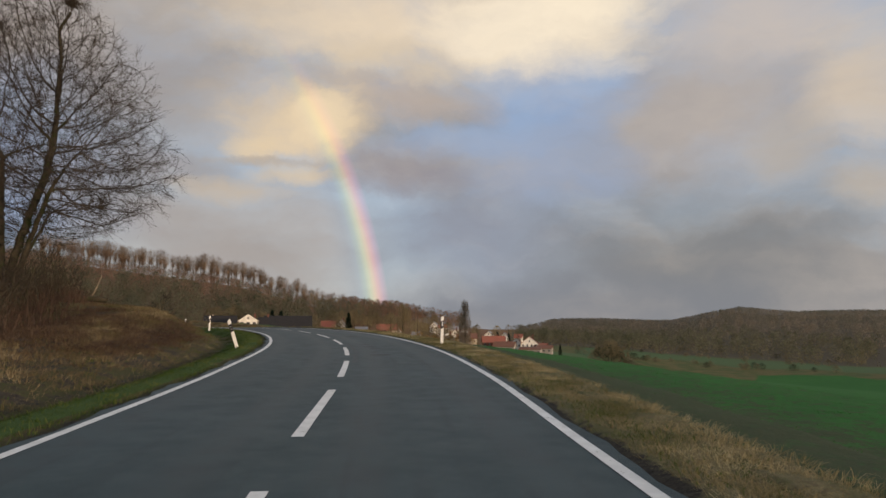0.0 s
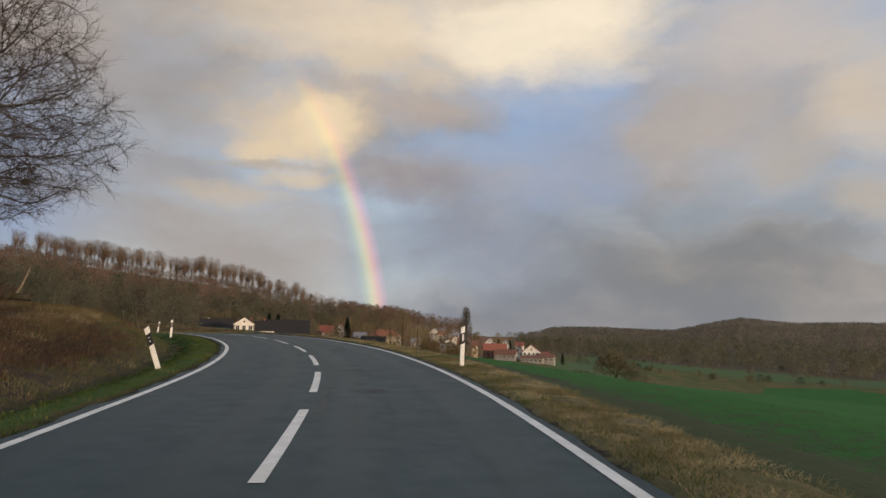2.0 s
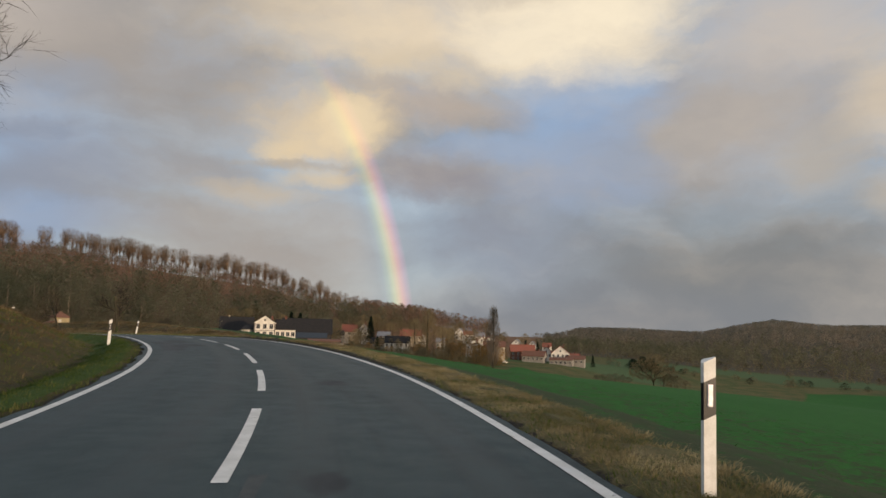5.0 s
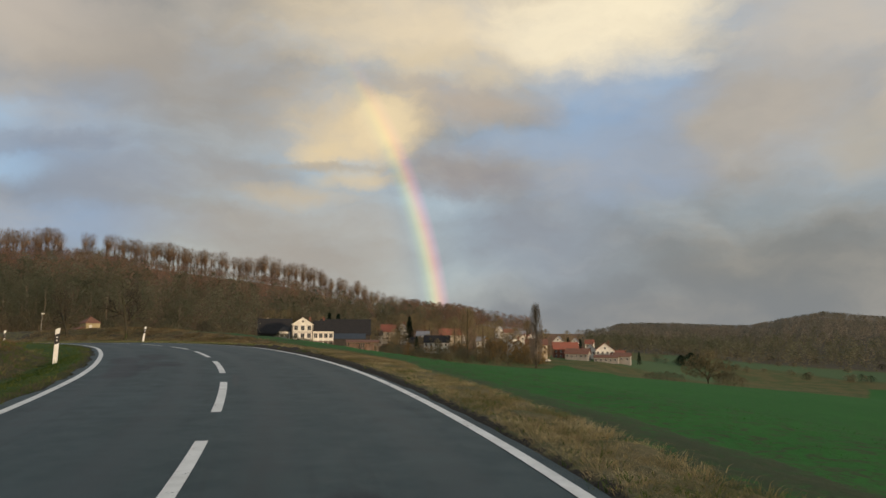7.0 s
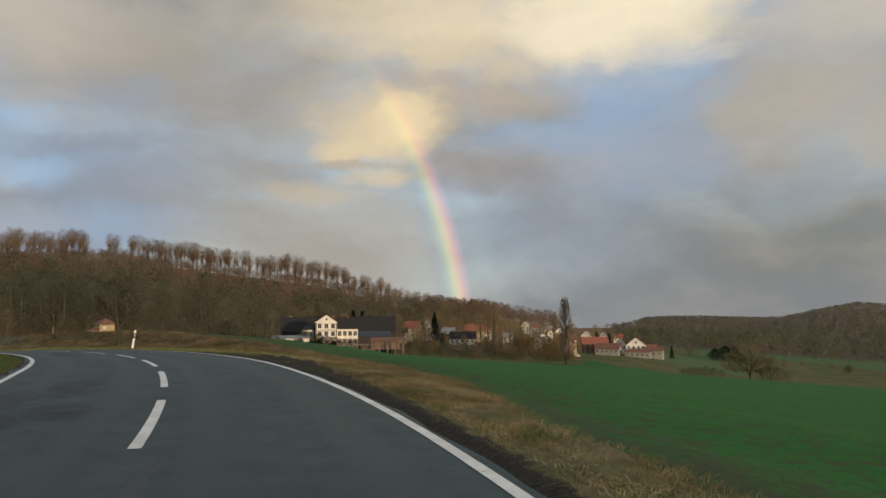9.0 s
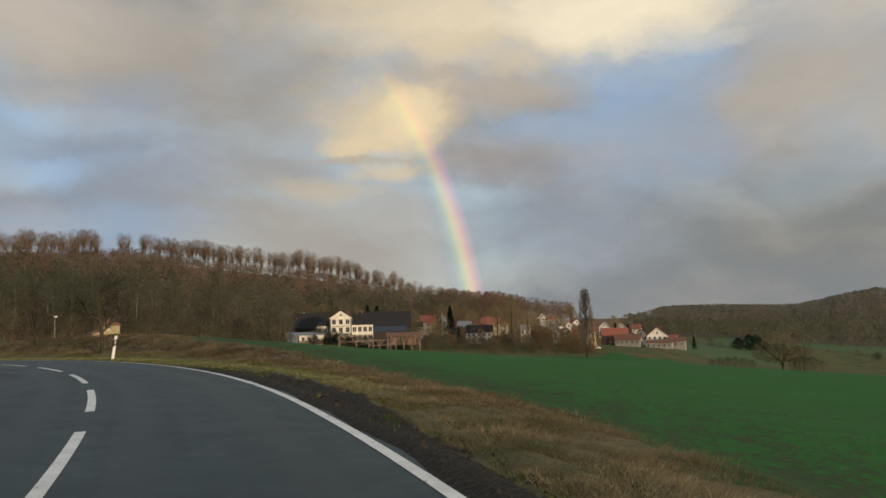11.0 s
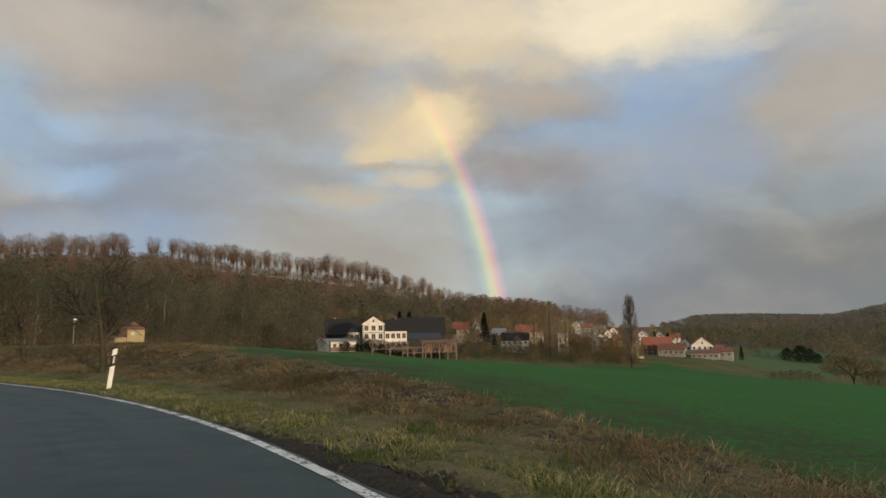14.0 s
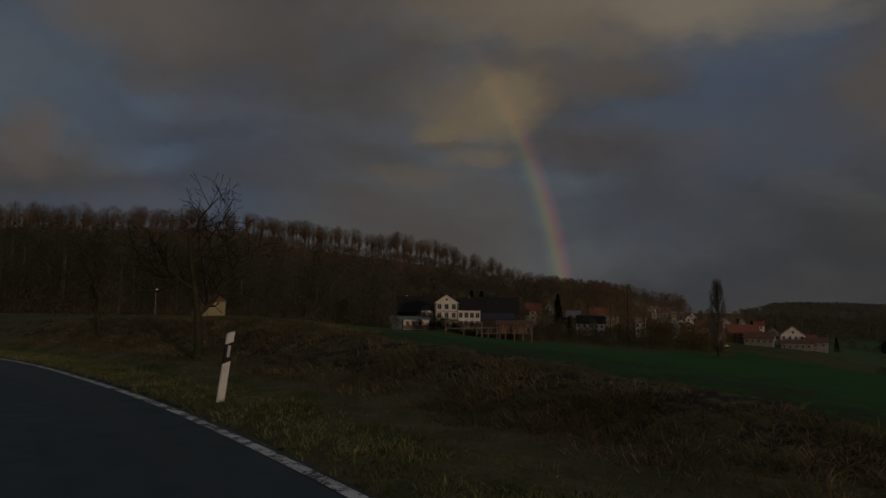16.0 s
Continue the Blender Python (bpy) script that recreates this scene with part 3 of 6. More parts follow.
def right_profile(s, off):
    """Height above the road of the ground on its right, out to the field."""
    top = np.interp(s, [0, 25, 40, 50, 58, 63, 67, 80, 110], [-0.85, -0.85, -0.75, -0.5, -0.1, 0.35, 0.6, 1.2, 1.3])
    ditch = np.interp(s, [0, 40, 55, 62, 80], [-0.18, -0.2, -0.12, 0.0, 0.25])
    k = np.clip(off, 0, 60)
    a = -0.06 + 0.1 * smooth(k - right_edge(s), 0.06, 0.4)
    a = a + (ditch - 0.03) * smooth(k, 4.2, 6.0) + (top - ditch) * smooth(k, 5.6, 8.2)
    return a


def left_profile(s, off):
    k = np.clip(-off, 0, 60)
    bank = np.interp(s, [-30, 0, 12, 17, 22, 26, 30, 40, 48, 60, 90], [0.3, 0.3, 0.34, 0.5, 0.8, 1.1, 1.2, 1.3, 1.2, 0.7, 0.4])
    a = -0.02 - 0.3 * smooth(k, 3.5, 4.6) + 0.3 * smooth(k, 4.7, 5.8) + bank * smooth(k, 5.0, 8.6)
    return a + np.interp(s, [0, 14, 20, 26, 30, 45, 60], [-0.01, 0.0, 0.01, 0.06, 0.09, 0.09, 0.05]) * np.maximum(k - 8.6, 0) - np.interp(s, [0, 14, 20, 24, 28], [0.0, 0.1, 0.45, 0.45, 0.0]) * smooth(k, 9.0, 13.0)


def height(x, y):
    """Height of the ground."""
    x, y = np.asarray(x, float), np.asarray(y, float)
    shape = x.shape
    s, off, zr = road_coords(x, y)
    base = land(x.ravel(), y.ravel())
    near = zr + np.where(off > 0, right_profile(s, off), left_profile(s, off))
    reach = np.where(off > 0, smooth(np.abs(off), 8, 24), smooth(np.abs(off), 14, 120))
    bumps = 0.05 * np.sin(x.ravel() * 2.1 + np.sin(y.ravel() * 1.3)) * np.sin(y.ravel() * 1.7) * smooth(np.abs(off), 4, 6)
    z = near * (1 - reach) + base * reach + bumps
    return z.reshape(shape)


def ground_at(x, y):
    return float(height(np.array([x]), np.array([y]))[0])


def stretch_axis(lo, hi, step, far, growth=1.12):
    a = list(np.arange(lo, hi, step))
    k = step
    while a[-1] < far:
        k *= growth
        a.append(a[-1] + k)
    k = step
    while a[0] > -far:
        k *= growth
        a.insert(0, a[0] - k)
    return np.array(a)


def field_edge(az):
    return np.interp(az, [-60, -31, -28.5, -27, -25, -22, -19, -15, -11.5, -7, 0, 10, 20, 32, 40, 60], [420, 425, 350, 275, 245, 236, 238, 262, 296, 322, 285, 262, 232, 160, 70, 40])


def build_ground():
    gx, gy = stretch_axis(-75, 40, 0.9, 4200), stretch_axis(-25, 120, 0.9, 4300)
    X, Y = np.meshgrid(gx, gy)
    s, off, zr = road_coords(X, Y)
    Z = height(X, Y).ravel()
    inner = np.where(off > 0, verge_width(s) - 0.5, 10.5)
    Z = np.where(np.abs(off) < inner, Z - 0.35 * smooth(inner - np.abs(off), 0.2, 1.6), Z)
    v = np.stack([X.ravel(), Y.ravel(), Z], 1)
    nx, ny = len(gx), len(gy)
    i = (np.arange(ny - 1)[:, None] * nx + np.arange(nx - 1)[None]).ravel()
    me = bpy.data.meshes.new("ground")
    me.from_pydata(v, [], np.stack([i, i + 1, i + nx + 1, i + nx], 1))
    me.materials.append(M_GROUND)
    me.shade_smooth()
    # masks: sown field, woodland floor, thin and bare sowing along the near edge
    dx, dy = X.ravel() - HUB[0], Y.ravel() - HUB[1]
    r, az = np.hypot(dx, dy), np.degrees(np.arctan2(-dx, dy))
    field = smooth(off - verge_width(s), -1.2, 0.3) * smooth(r, field_edge(az) + 6, field_edge(az) - 6) * (az < 62)
    # a crest of rough grass separates the field from the bank beyond the bend
    field = np.where((s > 62) & (off < np.interp(s, [62, 70, 78, 95], [7.0, 7.0, 9.5, 45])), 0, field)
    wood = smooth(r, np.interp(az, RIDGE_AZ, FOOT_R) - 10, np.interp(az, RIDGE_AZ, FOOT_R) + 20)
    wood = np.where(az < -7, wood * 0.66, wood)
    wood = np.where(off < 0, np.maximum(wood * smooth(-off, 60, 120), 0.66 * smooth(-off, 11, 16)), wood)
    bare = smooth(off - verge_width(s), np.interp(s, [20, 34], [9.0, 6.0]), 0.8) * np.interp(s, [0, 20, 32, 50], [0.72, 0.62, 0.46, 0.4]) + smooth(off, 50, 15) * 0.08
    # green pastures on the valley floor beyond the field
    pasture = smooth(r, 455, 470) * smooth(r, 560, 540) * (az < -14) + 0.8 * smooth(r, 345, 365) * smooth(r, 452, 438) * (az < -5) * (az > -19)
    col = me.color_attributes.new("cover", "FLOAT_COLOR", "POINT")
    col.data.foreach_set("color", np.stack([field, wood, bare, pasture], 1).ravel())
    ground = part("ground", me)
    tagged(ground, "rolling farmland with a sown green field and rough meadows", "ground", kind="structure")


def ribbon(name, s0, s1, offs, mat, up, step=0.5, second=None, prof=None):
    """A strip along the road, across the given offsets, each a number or a function of the length."""
    ss = np.arange(s0, s1 + 1e-6, step)
    rows = []
    uv = []
    for s in ss:
        for o in offs:
            o = float(o(s)) if callable(o) else o
            z = up + (float(prof(s, o)) if prof else 0.0)
            rows.append(on_road(s, o, z))
            uv.append((o, float(second(s, o)) if second else 0.0))
    k = len(offs)
    faces = [(i * k + j, i * k + j + 1, (i + 1) * k + j + 1, (i + 1) * k + j) for i in range(len(ss) - 1) for j in range(k - 1)]
    me = mesh(name, rows, faces, mat, True)
    layer = me.uv_layers.new(name="lane")
    layer.data.foreach_set("uv", np.array([uv[l.vertex_index] for l in me.loops], float).ravel())
    return me


def jag(s, k=0.0):
    return 0.05 * math.sin(s * 2.3 + k) + 0.04 * math.sin(s * 5.9 + 2 * k) + 0.03 * math.sin(s * 13.7 + k)


def tarmac_end(s):
    """Ragged outer edge of the tarmac, eaten away where cars cut the bend."""
    return right_edge(s) + np.interp(s, [30, 42, 60, 66], [0.2, 0.12, 0.12, 0.14]) + jag(s, 2.0) * 0.4 + 0.02 * math.sin(s * 23.0)


def build_road():
    offs = [lambda s: left_edge(s) - 0.2 + jag(s), -2.0, -1.0, 0.0, 1.0, 2.0, lambda s: tarmac_end(s)]
    road = part("road", ribbon("road", -40, 150, offs, M_ASPHALT, 0.0, second=lambda s, o: s))
    tagged(road, "dark grey worn asphalt country road bending to the left", "road", kind="structure")
    part("asphalt_edge", ribbon("asphalt_edge", -40, 150, [lambda s: tarmac_end(s) - 0.01, lambda s: tarmac_end(s) + 0.1], M_ASPHALT, -0.05, prof=lambda s, o: 0.05 if o < tarmac_end(s) + 0.05 else -0.06), road)
    lines = (("edge_line", lambda s: left_edge(s) - 0.06, lambda s: left_edge(s) + 0.06), ("edge_line", lambda s: right_edge(s) - 0.065, lambda s: right_edge(s) + 0.065))
    for name, a, b in lines:
        part(name, ribbon(name, -40, 150, [a, b], M_PAINT, 0.006, 0.4, lambda s, o: np.interp(s, [44, 54, 62], [0.0, 0.45, 1.0]) if o > 0 else 0.1), road, "white painted edge line")
    # broken middle line: marks of four metres with gaps of two
    for k in range(-6, 24):
        s0 = k * 6.05
        part("lane_mark", ribbon("lane_mark", s0, s0 + 4.0, [-0.065, 0.065], M_PAINT, 0.006, 0.25), road)
    # worn seam beside the middle line
    for s0, s1, o in ((9.5, 12.6, 0.2), (13.0, 18.6, 0.26), (33.5, 36.0, 0.22)):
        part("seam", ribbon("seam", s0, s1, [lambda s, o=o: o - 0.05 + jag(s, 1.0) * 0.4, lambda s, o=o: o + 0.06 + jag(s, 3.0) * 0.5], M_SEAM, 0.003, 0.3), road, "worn grey seam beside the line")


def dirt_right(s, o):
    """Muddy run-off strip beside the tarmac, widest on the outside of the bend."""
    reach = np.interp(s, [-20, 10, 25, 33, 42, 48, 53, 56, 59, 63], [3.06, 3.1, 3.18, 3.34, 3.5, 3.92, 4.0, 3.7, 3.3, 3.08])
    thatch = 0.47 * smooth(np.array(o), 5.6, 6.6) * np.interp(s, [48, 56], [0.0, 1.0])
    return np.maximum(smooth(np.array(o), reach + 0.3, reach - 0.2), thatch)


def rut(s, o):
    """Wheel ruts pressed into the muddy shoulder."""
    wide = float(np.interp(s, [38, 46, 55, 60], [0, 1, 1, 0]))
    line = 3.62 + 0.12 * math.sin(s * 0.5)
    return wide * (0.07 * math.exp(-(((o - line) / 0.14) ** 2)) - 0.05 * math.exp(-(((o - line - 0.34) / 0.13) ** 2)) + 0.05 * math.exp(-(((o - line - 0.62) / 0.12) ** 2)) + 0.02 * math.sin(s * 7.3 + o * 5))


def dirt_left(s, o):
    k = left_edge(s) - o  # beyond the white line
    litter = (0.45 * smooth(-np.array(o), 2.9, 3.5) + 0.2 * smooth(-np.array(o), 5.4, 6.6)) * np.interp(s, [22, 34], [1.0, 0.25])
    lush = 0.45 * smooth(np.array(k), 0.4, 0.6) * smooth(np.array(k), 2.0 + 0.3 * math.sin(s * 0.37), 1.3)
    return np.maximum(smooth(np.array(k), 0.42 + 0.1 * math.sin(s * 0.8), 0.26), litter * (lush < 0.05)) - lush


build_ground()
build_road()
verge_r = part("verge_right", ribbon("verge_right", -38, 110, [lambda s: right_edge(s) + 0.08, lambda s: right_edge(s) + 0.2, lambda s: right_edge(s) + 0.32, lambda s: right_edge(s) + 0.45] + [lambda s, k=k: 3.7 + (float(verge_width(s)) - 3.7) * k / 18 for k in range(19)], M_VERGE, 0.0, 0.4, dirt_right, lambda s, o: right_profile(s, np.array(o)) + (0.05 * math.sin(s * 3.1 + o * 2.3) * math.sin(o * 4.1 + s * 0.7) if o > 3.75 else 0) - (0.25 if o > verge_width(s) - 0.05 else 0) - rut(s, o)))
tagged(verge_r, "rough roadside verge with muddy edge and dry grass", "verge", kind="structure")
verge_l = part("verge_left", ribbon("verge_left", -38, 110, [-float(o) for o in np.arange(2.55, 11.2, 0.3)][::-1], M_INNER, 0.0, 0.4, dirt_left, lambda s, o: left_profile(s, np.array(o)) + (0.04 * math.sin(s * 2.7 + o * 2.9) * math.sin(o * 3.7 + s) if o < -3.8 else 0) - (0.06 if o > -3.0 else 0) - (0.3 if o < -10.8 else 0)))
tagged(verge_l, "grassy roadside verge with a shallow ditch and bank", "verge", kind="structure")


# ---------------------------------------------------------------- roadside posts
def delineator(m, lean, reflectors):
    """White plastic marker post with a slanting black band and a reflector."""
    post = thing("delineator_post", "white plastic roadside marker post with slanting black band", "marker post", "marker posts along the road", m @ lean)
    W, D = 0.12, 0.1

    def section(z, slant):
        # triangular section with rounded corners; the top is cut on a slant towards the road
        pts = ((-W / 2, -D * 0.25), (-W * 0.42, -D * 0.5), (W * 0.42, -D * 0.5), (W / 2, -D * 0.25), (W * 0.12, D * 0.5), (-W * 0.12, D * 0.5))
        return [(x, y, z + slant * x) for x, y in pts]

    def prism(name, z0, z1, mat, s0=0.0, s1=0.0, grow=0.0):
        a, b = section(z0, s0), section(z1, s1)
        v = [(x * (1 + grow), y * (1 + grow), z) for x, y, z in a + b]
        f = [(i, (i + 1) % 6, (i + 1) % 6 + 6, i + 6) for i in range(6)] + [tuple(range(5, -1, -1)), tuple(range(6, 12))]
        return mesh(name, v, f, mat)

    part("post_body", prism("post_body", -0.35, 0.57, M_POST, 0, 0.45), post)
    part("black_band", prism("black_band", 0.57, 0.85, M_BLACK, 0.45, 0.45, 0.01), post, "slanting black band")
    part("post_top", prism("post_top", 0.85, 1.0, M_POST, 0.45, 0.45), post)
    for k, (x, z, w, h, disc) in enumerate(reflectors):
        bm = bmesh.new()
        if disc:
            bmesh.ops.create_cone(bm, cap_ends=True, segments=16, radius1=w / 2, radius2=w / 2 * 0.9, depth=0.012, matrix=Matrix.Translation((x, -D * 0.5 - 0.006, z)) @ Matrix.Rotation(radians(90), 4, "X"))
        else:
            bmesh.ops.create_cube(bm, size=1, matrix=Matrix.Translation((x, -D * 0.5 - 0.005, z)) @ Matrix.Diagonal((w, 0.012, h, 1)))
            bmesh.ops.bevel(bm, geom=bm.edges[:], offset=0.004, segments=1, affect="EDGES")
        part("reflector", from_bm("reflector", bm, M_REFLECT), post, "white reflector")
    return post


def road_turn(s):
    t = on_road(s + 0.5, 0) - on_road(s - 0.5, 0)
    return math.degrees(math.atan2(t.y, t.x)) - 90


ROUND = ((0.0, 0.76, 0.042, 0.042, True), (0.0, 0.67, 0.042, 0.042, True))
BAR = ((0.0, 0.73, 0.045, 0.17, False),)
for (x, y), lx, ly, refl in (((-0.05, 24.98), 1.5, 0, BAR), ((-7.21, 23.51), -15, 12, ROUND), ((-15.94, 45.7), 1, 0, ROUND), ((-27.03, 70.0), 5, -4, BAR), ((-31.5, 63.3), 3, 0, ROUND)):
    s = float(road_coords([x], [y])[0][0])
    delineator(pose(x, y, ground_at(x, y), ly, lx, 0), pose(0, 0, 0, 0, 0, road_turn(s)), refl)


# ---------------------------------------------------------------- bare trees
def tube(verts, faces, a, b, ra, rb, sides):
    """A tapered limb from a to b."""
    d = (b - a).normalized()
    u = d.cross(Vector((0.3, 0.9, 0.2))).normalized()
    w = d.cross(u)
    i0 = len(verts)
    for p, r in ((a, ra), (b, rb)):
        for k in range(sides):
            t = 2 * math.pi * k / sides
            verts.append(p + u * (r * math.cos(t)) + w * (r * math.sin(t)))
    for k in range(sides):
        faces.append((i0 + k, i0 + (k + 1) % sides, i0 + sides + (k + 1) % sides, i0 + sides + k))


def limb(rng, out, start, direction, length, radius, level, top, lean, droop, min_r, wiggle):
    """One limb of several pieces with side limbs; level counts down to the twigs."""
    pieces = 5 if level >= top - 1 else (4 if level > 2 else (3 if level else 1))
    p, d, r = start.copy(), direction.normalized(), radius
    tv, tf, cv, cf = out
    for k in range(pieces):
        f = k / pieces
        d = (d + Vector((rng.uniform(-1, 1), rng.uniform(-1, 1), rng.uniform(-1, 1))) * wiggle + lean * 0.06 + Vector((0, 0, droop * (0.5 - f) * 2))).normalized()
        q = p + d * (length / pieces)
        r2 = max(r * (0.86 if level else 0.62), min_r)
        thick = level >= top - 1
        tube(tv if thick else cv, tf if thick else cf, p, q, r, r2, 7 if level == top else (5 if thick else 3))
        if level > 0 and (k >= 1 or level < top):
            for _ in range(2 if level >= top - 1 else rng.choice((1, 2, 2))):
                side = d.cross(Vector((rng.uniform(-1, 1), rng.uniform(-1, 1), rng.uniform(-1, 1)))).normalized()
                nd = d * rng.uniform(0.35, 0.8) + side * rng.uniform(0.6, 1.0) + Vector((0, 0, 0.12))
                limb(rng, out, q, nd, length * rng.uniform(0.42, 0.66) * (1 - 0.3 * f), r2 * rng.uniform(0.45, 0.65), level - 1, top, lean, droop, min_r, wiggle)
        p, r = q, r2
    return p, d, r


def bare_tree_meshes(seed, stems, length, radius, levels, lean=(0, 0, 0), droop=0.05, min_r=0.008, wiggle=0.22):
    rng = random.Random(seed)
    out = ([], [], [], [])
    for x, y, dx, dy, scale in stems:
        limb(rng, out, Vector((x, y, -0.3)), Vector((dx, dy, 1)), length * scale, radius * scale, levels, levels, Vector(lean), droop, min_r, wiggle)
    return mesh("trunk", out[0], out[1], M_BARK, True), mesh("crown", out[2], out[3], M_TWIG)


def bare_tree(name, label, m, meshes, group=""):
    t = thing(name, label, "tree", group, m)
    part("trunk", meshes[0], t)
    part("crown", meshes[1], t, "bare winter branches and fine twigs")
    return t


def spreading_tree(seed, stems, outline, count, reach=3.2, near=0.62, step=0.38, twig=1.0):
    """A broad old tree whose branches grow towards the light: points fill the crown's outline (height, radius), and each draws the nearest twig."""
    rng = random.Random(seed)
    goals = []
    while len(goals) < count:
        z = rng.uniform(outline[0][0], outline[-1][0])
        rad = float(np.interp(z, [o[0] for o in outline], [o[1] for o in outline]))
        if rng.random() > (rad / 9.5) ** 2 + 0.05:
            continue
        a, r = rng.uniform(0, 2 * math.pi), rad * rng.random() ** 0.5 * rng.uniform(0.8, 1.05)
        goals.append(Vector((r * math.cos(a), 0.68 * r * math.sin(a), z)))
    nodes, parents = [], []
    for pts in stems:
        last = -1
        for q0, q1 in zip(pts, pts[1:]):
            q0, q1 = Vector(q0), Vector(q1)
            k = max(2, int((q1 - q0).length / step))
            for i in range(k):
                nodes.append(q0.lerp(q1, i / k) + Vector((rng.uniform(-1, 1), rng.uniform(-1, 1), 0)) * 0.04)
                parents.append(last)
                last = len(nodes) - 1
    first = len(nodes)
    for _ in range(110):
        tree = KDTree(len(nodes))
        for i, q in enumerate(nodes):
            tree.insert(q, i)
        tree.balance()
        pull, left = {}, []
        for g in goals:
            q, i, d = tree.find(g)
            if d < near:
                continue
            left.append(g)
            if d < reach * (3.0 if len(nodes) < first + 400 else 1.0):
                pull[i] = pull.get(i, Vector()) + (g - q).normalized()
        goals = left
        if not pull:
            break
        for i, d in pull.items():
            if d.length < 1e-4:
                continue
            along = nodes[i] - nodes[parents[i]] if parents[i] >= 0 else Vector((0, 0, 1))
            way = d.normalized() + along.normalized() * 0.75 + Vector((rng.uniform(-1, 1), rng.uniform(-1, 1), rng.uniform(-1, 1))) * 0.26
            nodes.append(nodes[i] + way.normalized() * step)
            parents.append(i)
    weight, kids = [0.0] * len(nodes), [0] * len(nodes)
    for i in range(len(nodes) - 1, -1, -1):
        weight[i] = weight[i] or (0.012 * (1 + 0.4 * (twig - 1))) ** 2.3
        if parents[i] >= 0:
            weight[parents[i]] += weight[i]
            kids[parents[i]] += 1
    tv, tf, cv, cf = [], [], [], []
    for i, q in enumerate(nodes):
        if parents[i] < 0:
            continue
        r0, r1 = (weight[k] ** (1 / 2.3) for k in (parents[i], i))
        r0 = min(r0, r1 * 1.35)
        if r1 > 0.06:
            tube(tv, tf, nodes[parents[i]], q, r0, r1, 8)
        else:
            tube(cv, cf, nodes[parents[i]], q, r0, r1, 3)
        if r1 > 0.045:
            continue
        for _ in range(3 if kids[i] else 5):
            out = (q - nodes[parents[i]]).normalized() + Vector((rng.uniform(-1, 1), rng.uniform(-1, 1), rng.uniform(-0.9, 0.9))) * 0.95
            ln = rng.uniform(0.35, 1.0) * (1 + 0.1 * (twig - 1))
            p0 = q
            for j in range(2):
                p1 = p0 + (out.normalized() * 0.8 + Vector((rng.uniform(-1, 1), rng.uniform(-1, 1), rng.uniform(-1, 0.8))) * 0.3) * ln * 0.5
                w = (p1 - p0).cross(Vector((rng.uniform(-1, 1), rng.uniform(-1, 1), rng.uniform(-1, 1)))).normalized() * ((0.0075 if j else 0.0095) * twig)
                k = len(cv)
                cv += [p0 - w, p0 + w, p1 + w * 0.6, p1 - w * 0.6]
                cf.append((k, k + 1, k + 2, k + 3))
                for _ in range(2):
                    p2 = p1 + ((p1 - p0).normalized() + Vector((rng.uniform(-1, 1), rng.uniform(-1, 1), rng.uniform(-1, 1))) * 0.9) * ln * rng.uniform(0.18, 0.4)
                    k = len(cv)
                    cv += [p1 - w * 0.7, p1 + w * 0.7, p2]
                    cf.append((k, k + 1, k + 2))
                p0 = p1
    # ivy on the fork
    iv, jf = [], []
    for _ in range(2600 if twig == 1 else 0):
        q = nodes[rng.randrange(first)]
        if q.z < 2.2 and rng.random() < 0.8:
            continue
        c = q + Vector((rng.gauss(0, 0.24), rng.gauss(0, 0.24), rng.gauss(0.2, 0.3)))
        u, w = (Vector((rng.uniform(-1, 1), rng.uniform(-1, 1), rng.uniform(-1, 1))).normalized() * rng.uniform(0.03, 0.06) for _ in range(2))
        k = len(iv)
        iv += [c - u, c + w, c + u * 1.2, c - w]
        jf.append((k, k + 1, k + 2, k + 3))
    return mesh("trunk", tv, tf, M_BARK, True), mesh("crown", cv, cf, M_TWIG if twig == 1 else M_SHRUB), mesh("ivy", iv, jf, M_IVY)


BIG_STEMS = (
    ((-0.2, 0.1, -0.8), (0.2, 0.0, 1.5), (0.9, 0.1, 4.2), (1.6, 0.3, 6.6), (1.9, 0.5, 9.0)),
    ((0.3, -0.2, -0.8), (0.9, -0.3, 1.6), (1.9, -0.6, 4.0), (2.9, -1.0, 6.0)),
    ((-0.6, 0.3, -0.8), (-0.7, 0.4, 2.0), (-1.3, 0.9, 5.0), (-1.6, 1.2, 8.0)),
    ((-0.1, 0.6, -0.8), (0.3, 1.0, 2.0), (0.9, 2.1, 4.8)),
)
BIG_OUTLINE = ((2.6, 2.2), (3.6, 6.4), (5.0, 8.6), (6.4, 9.4), (8.5, 9.0), (11.0, 7.9), (13.0, 6.8), (15.0, 5.2), (17.0, 3.6), (18.6, 1.4))
big = spreading_tree(11, BIG_STEMS, BIG_OUTLINE, 7600, 3.0, 0.46, 0.32)
big_tree = bare_tree("tree", "large bare many-stemmed tree on the bank above the road", pose(-23.0, 35.0, ground_at(-23.0, 35.0)) @ Matrix.Diagonal((0.94, 0.94, 1.0, 1)), big)
part("ivy", big[2], big_tree, "dark green ivy round the fork")
small = bare_tree_meshes(23, ((0, 0, -0.05, 0.0, 1.0),), 3.5, 0.12, 3, (0, 0, 0.3), 0.02, 0.008, 0.2)
bare_tree("fruit_tree", "old pruned bare fruit tree on the roadside bank", pose(-31.6, 75.7, ground_at(-31.6, 75.7), 0, 0, 40), small, "roadside fruit trees")
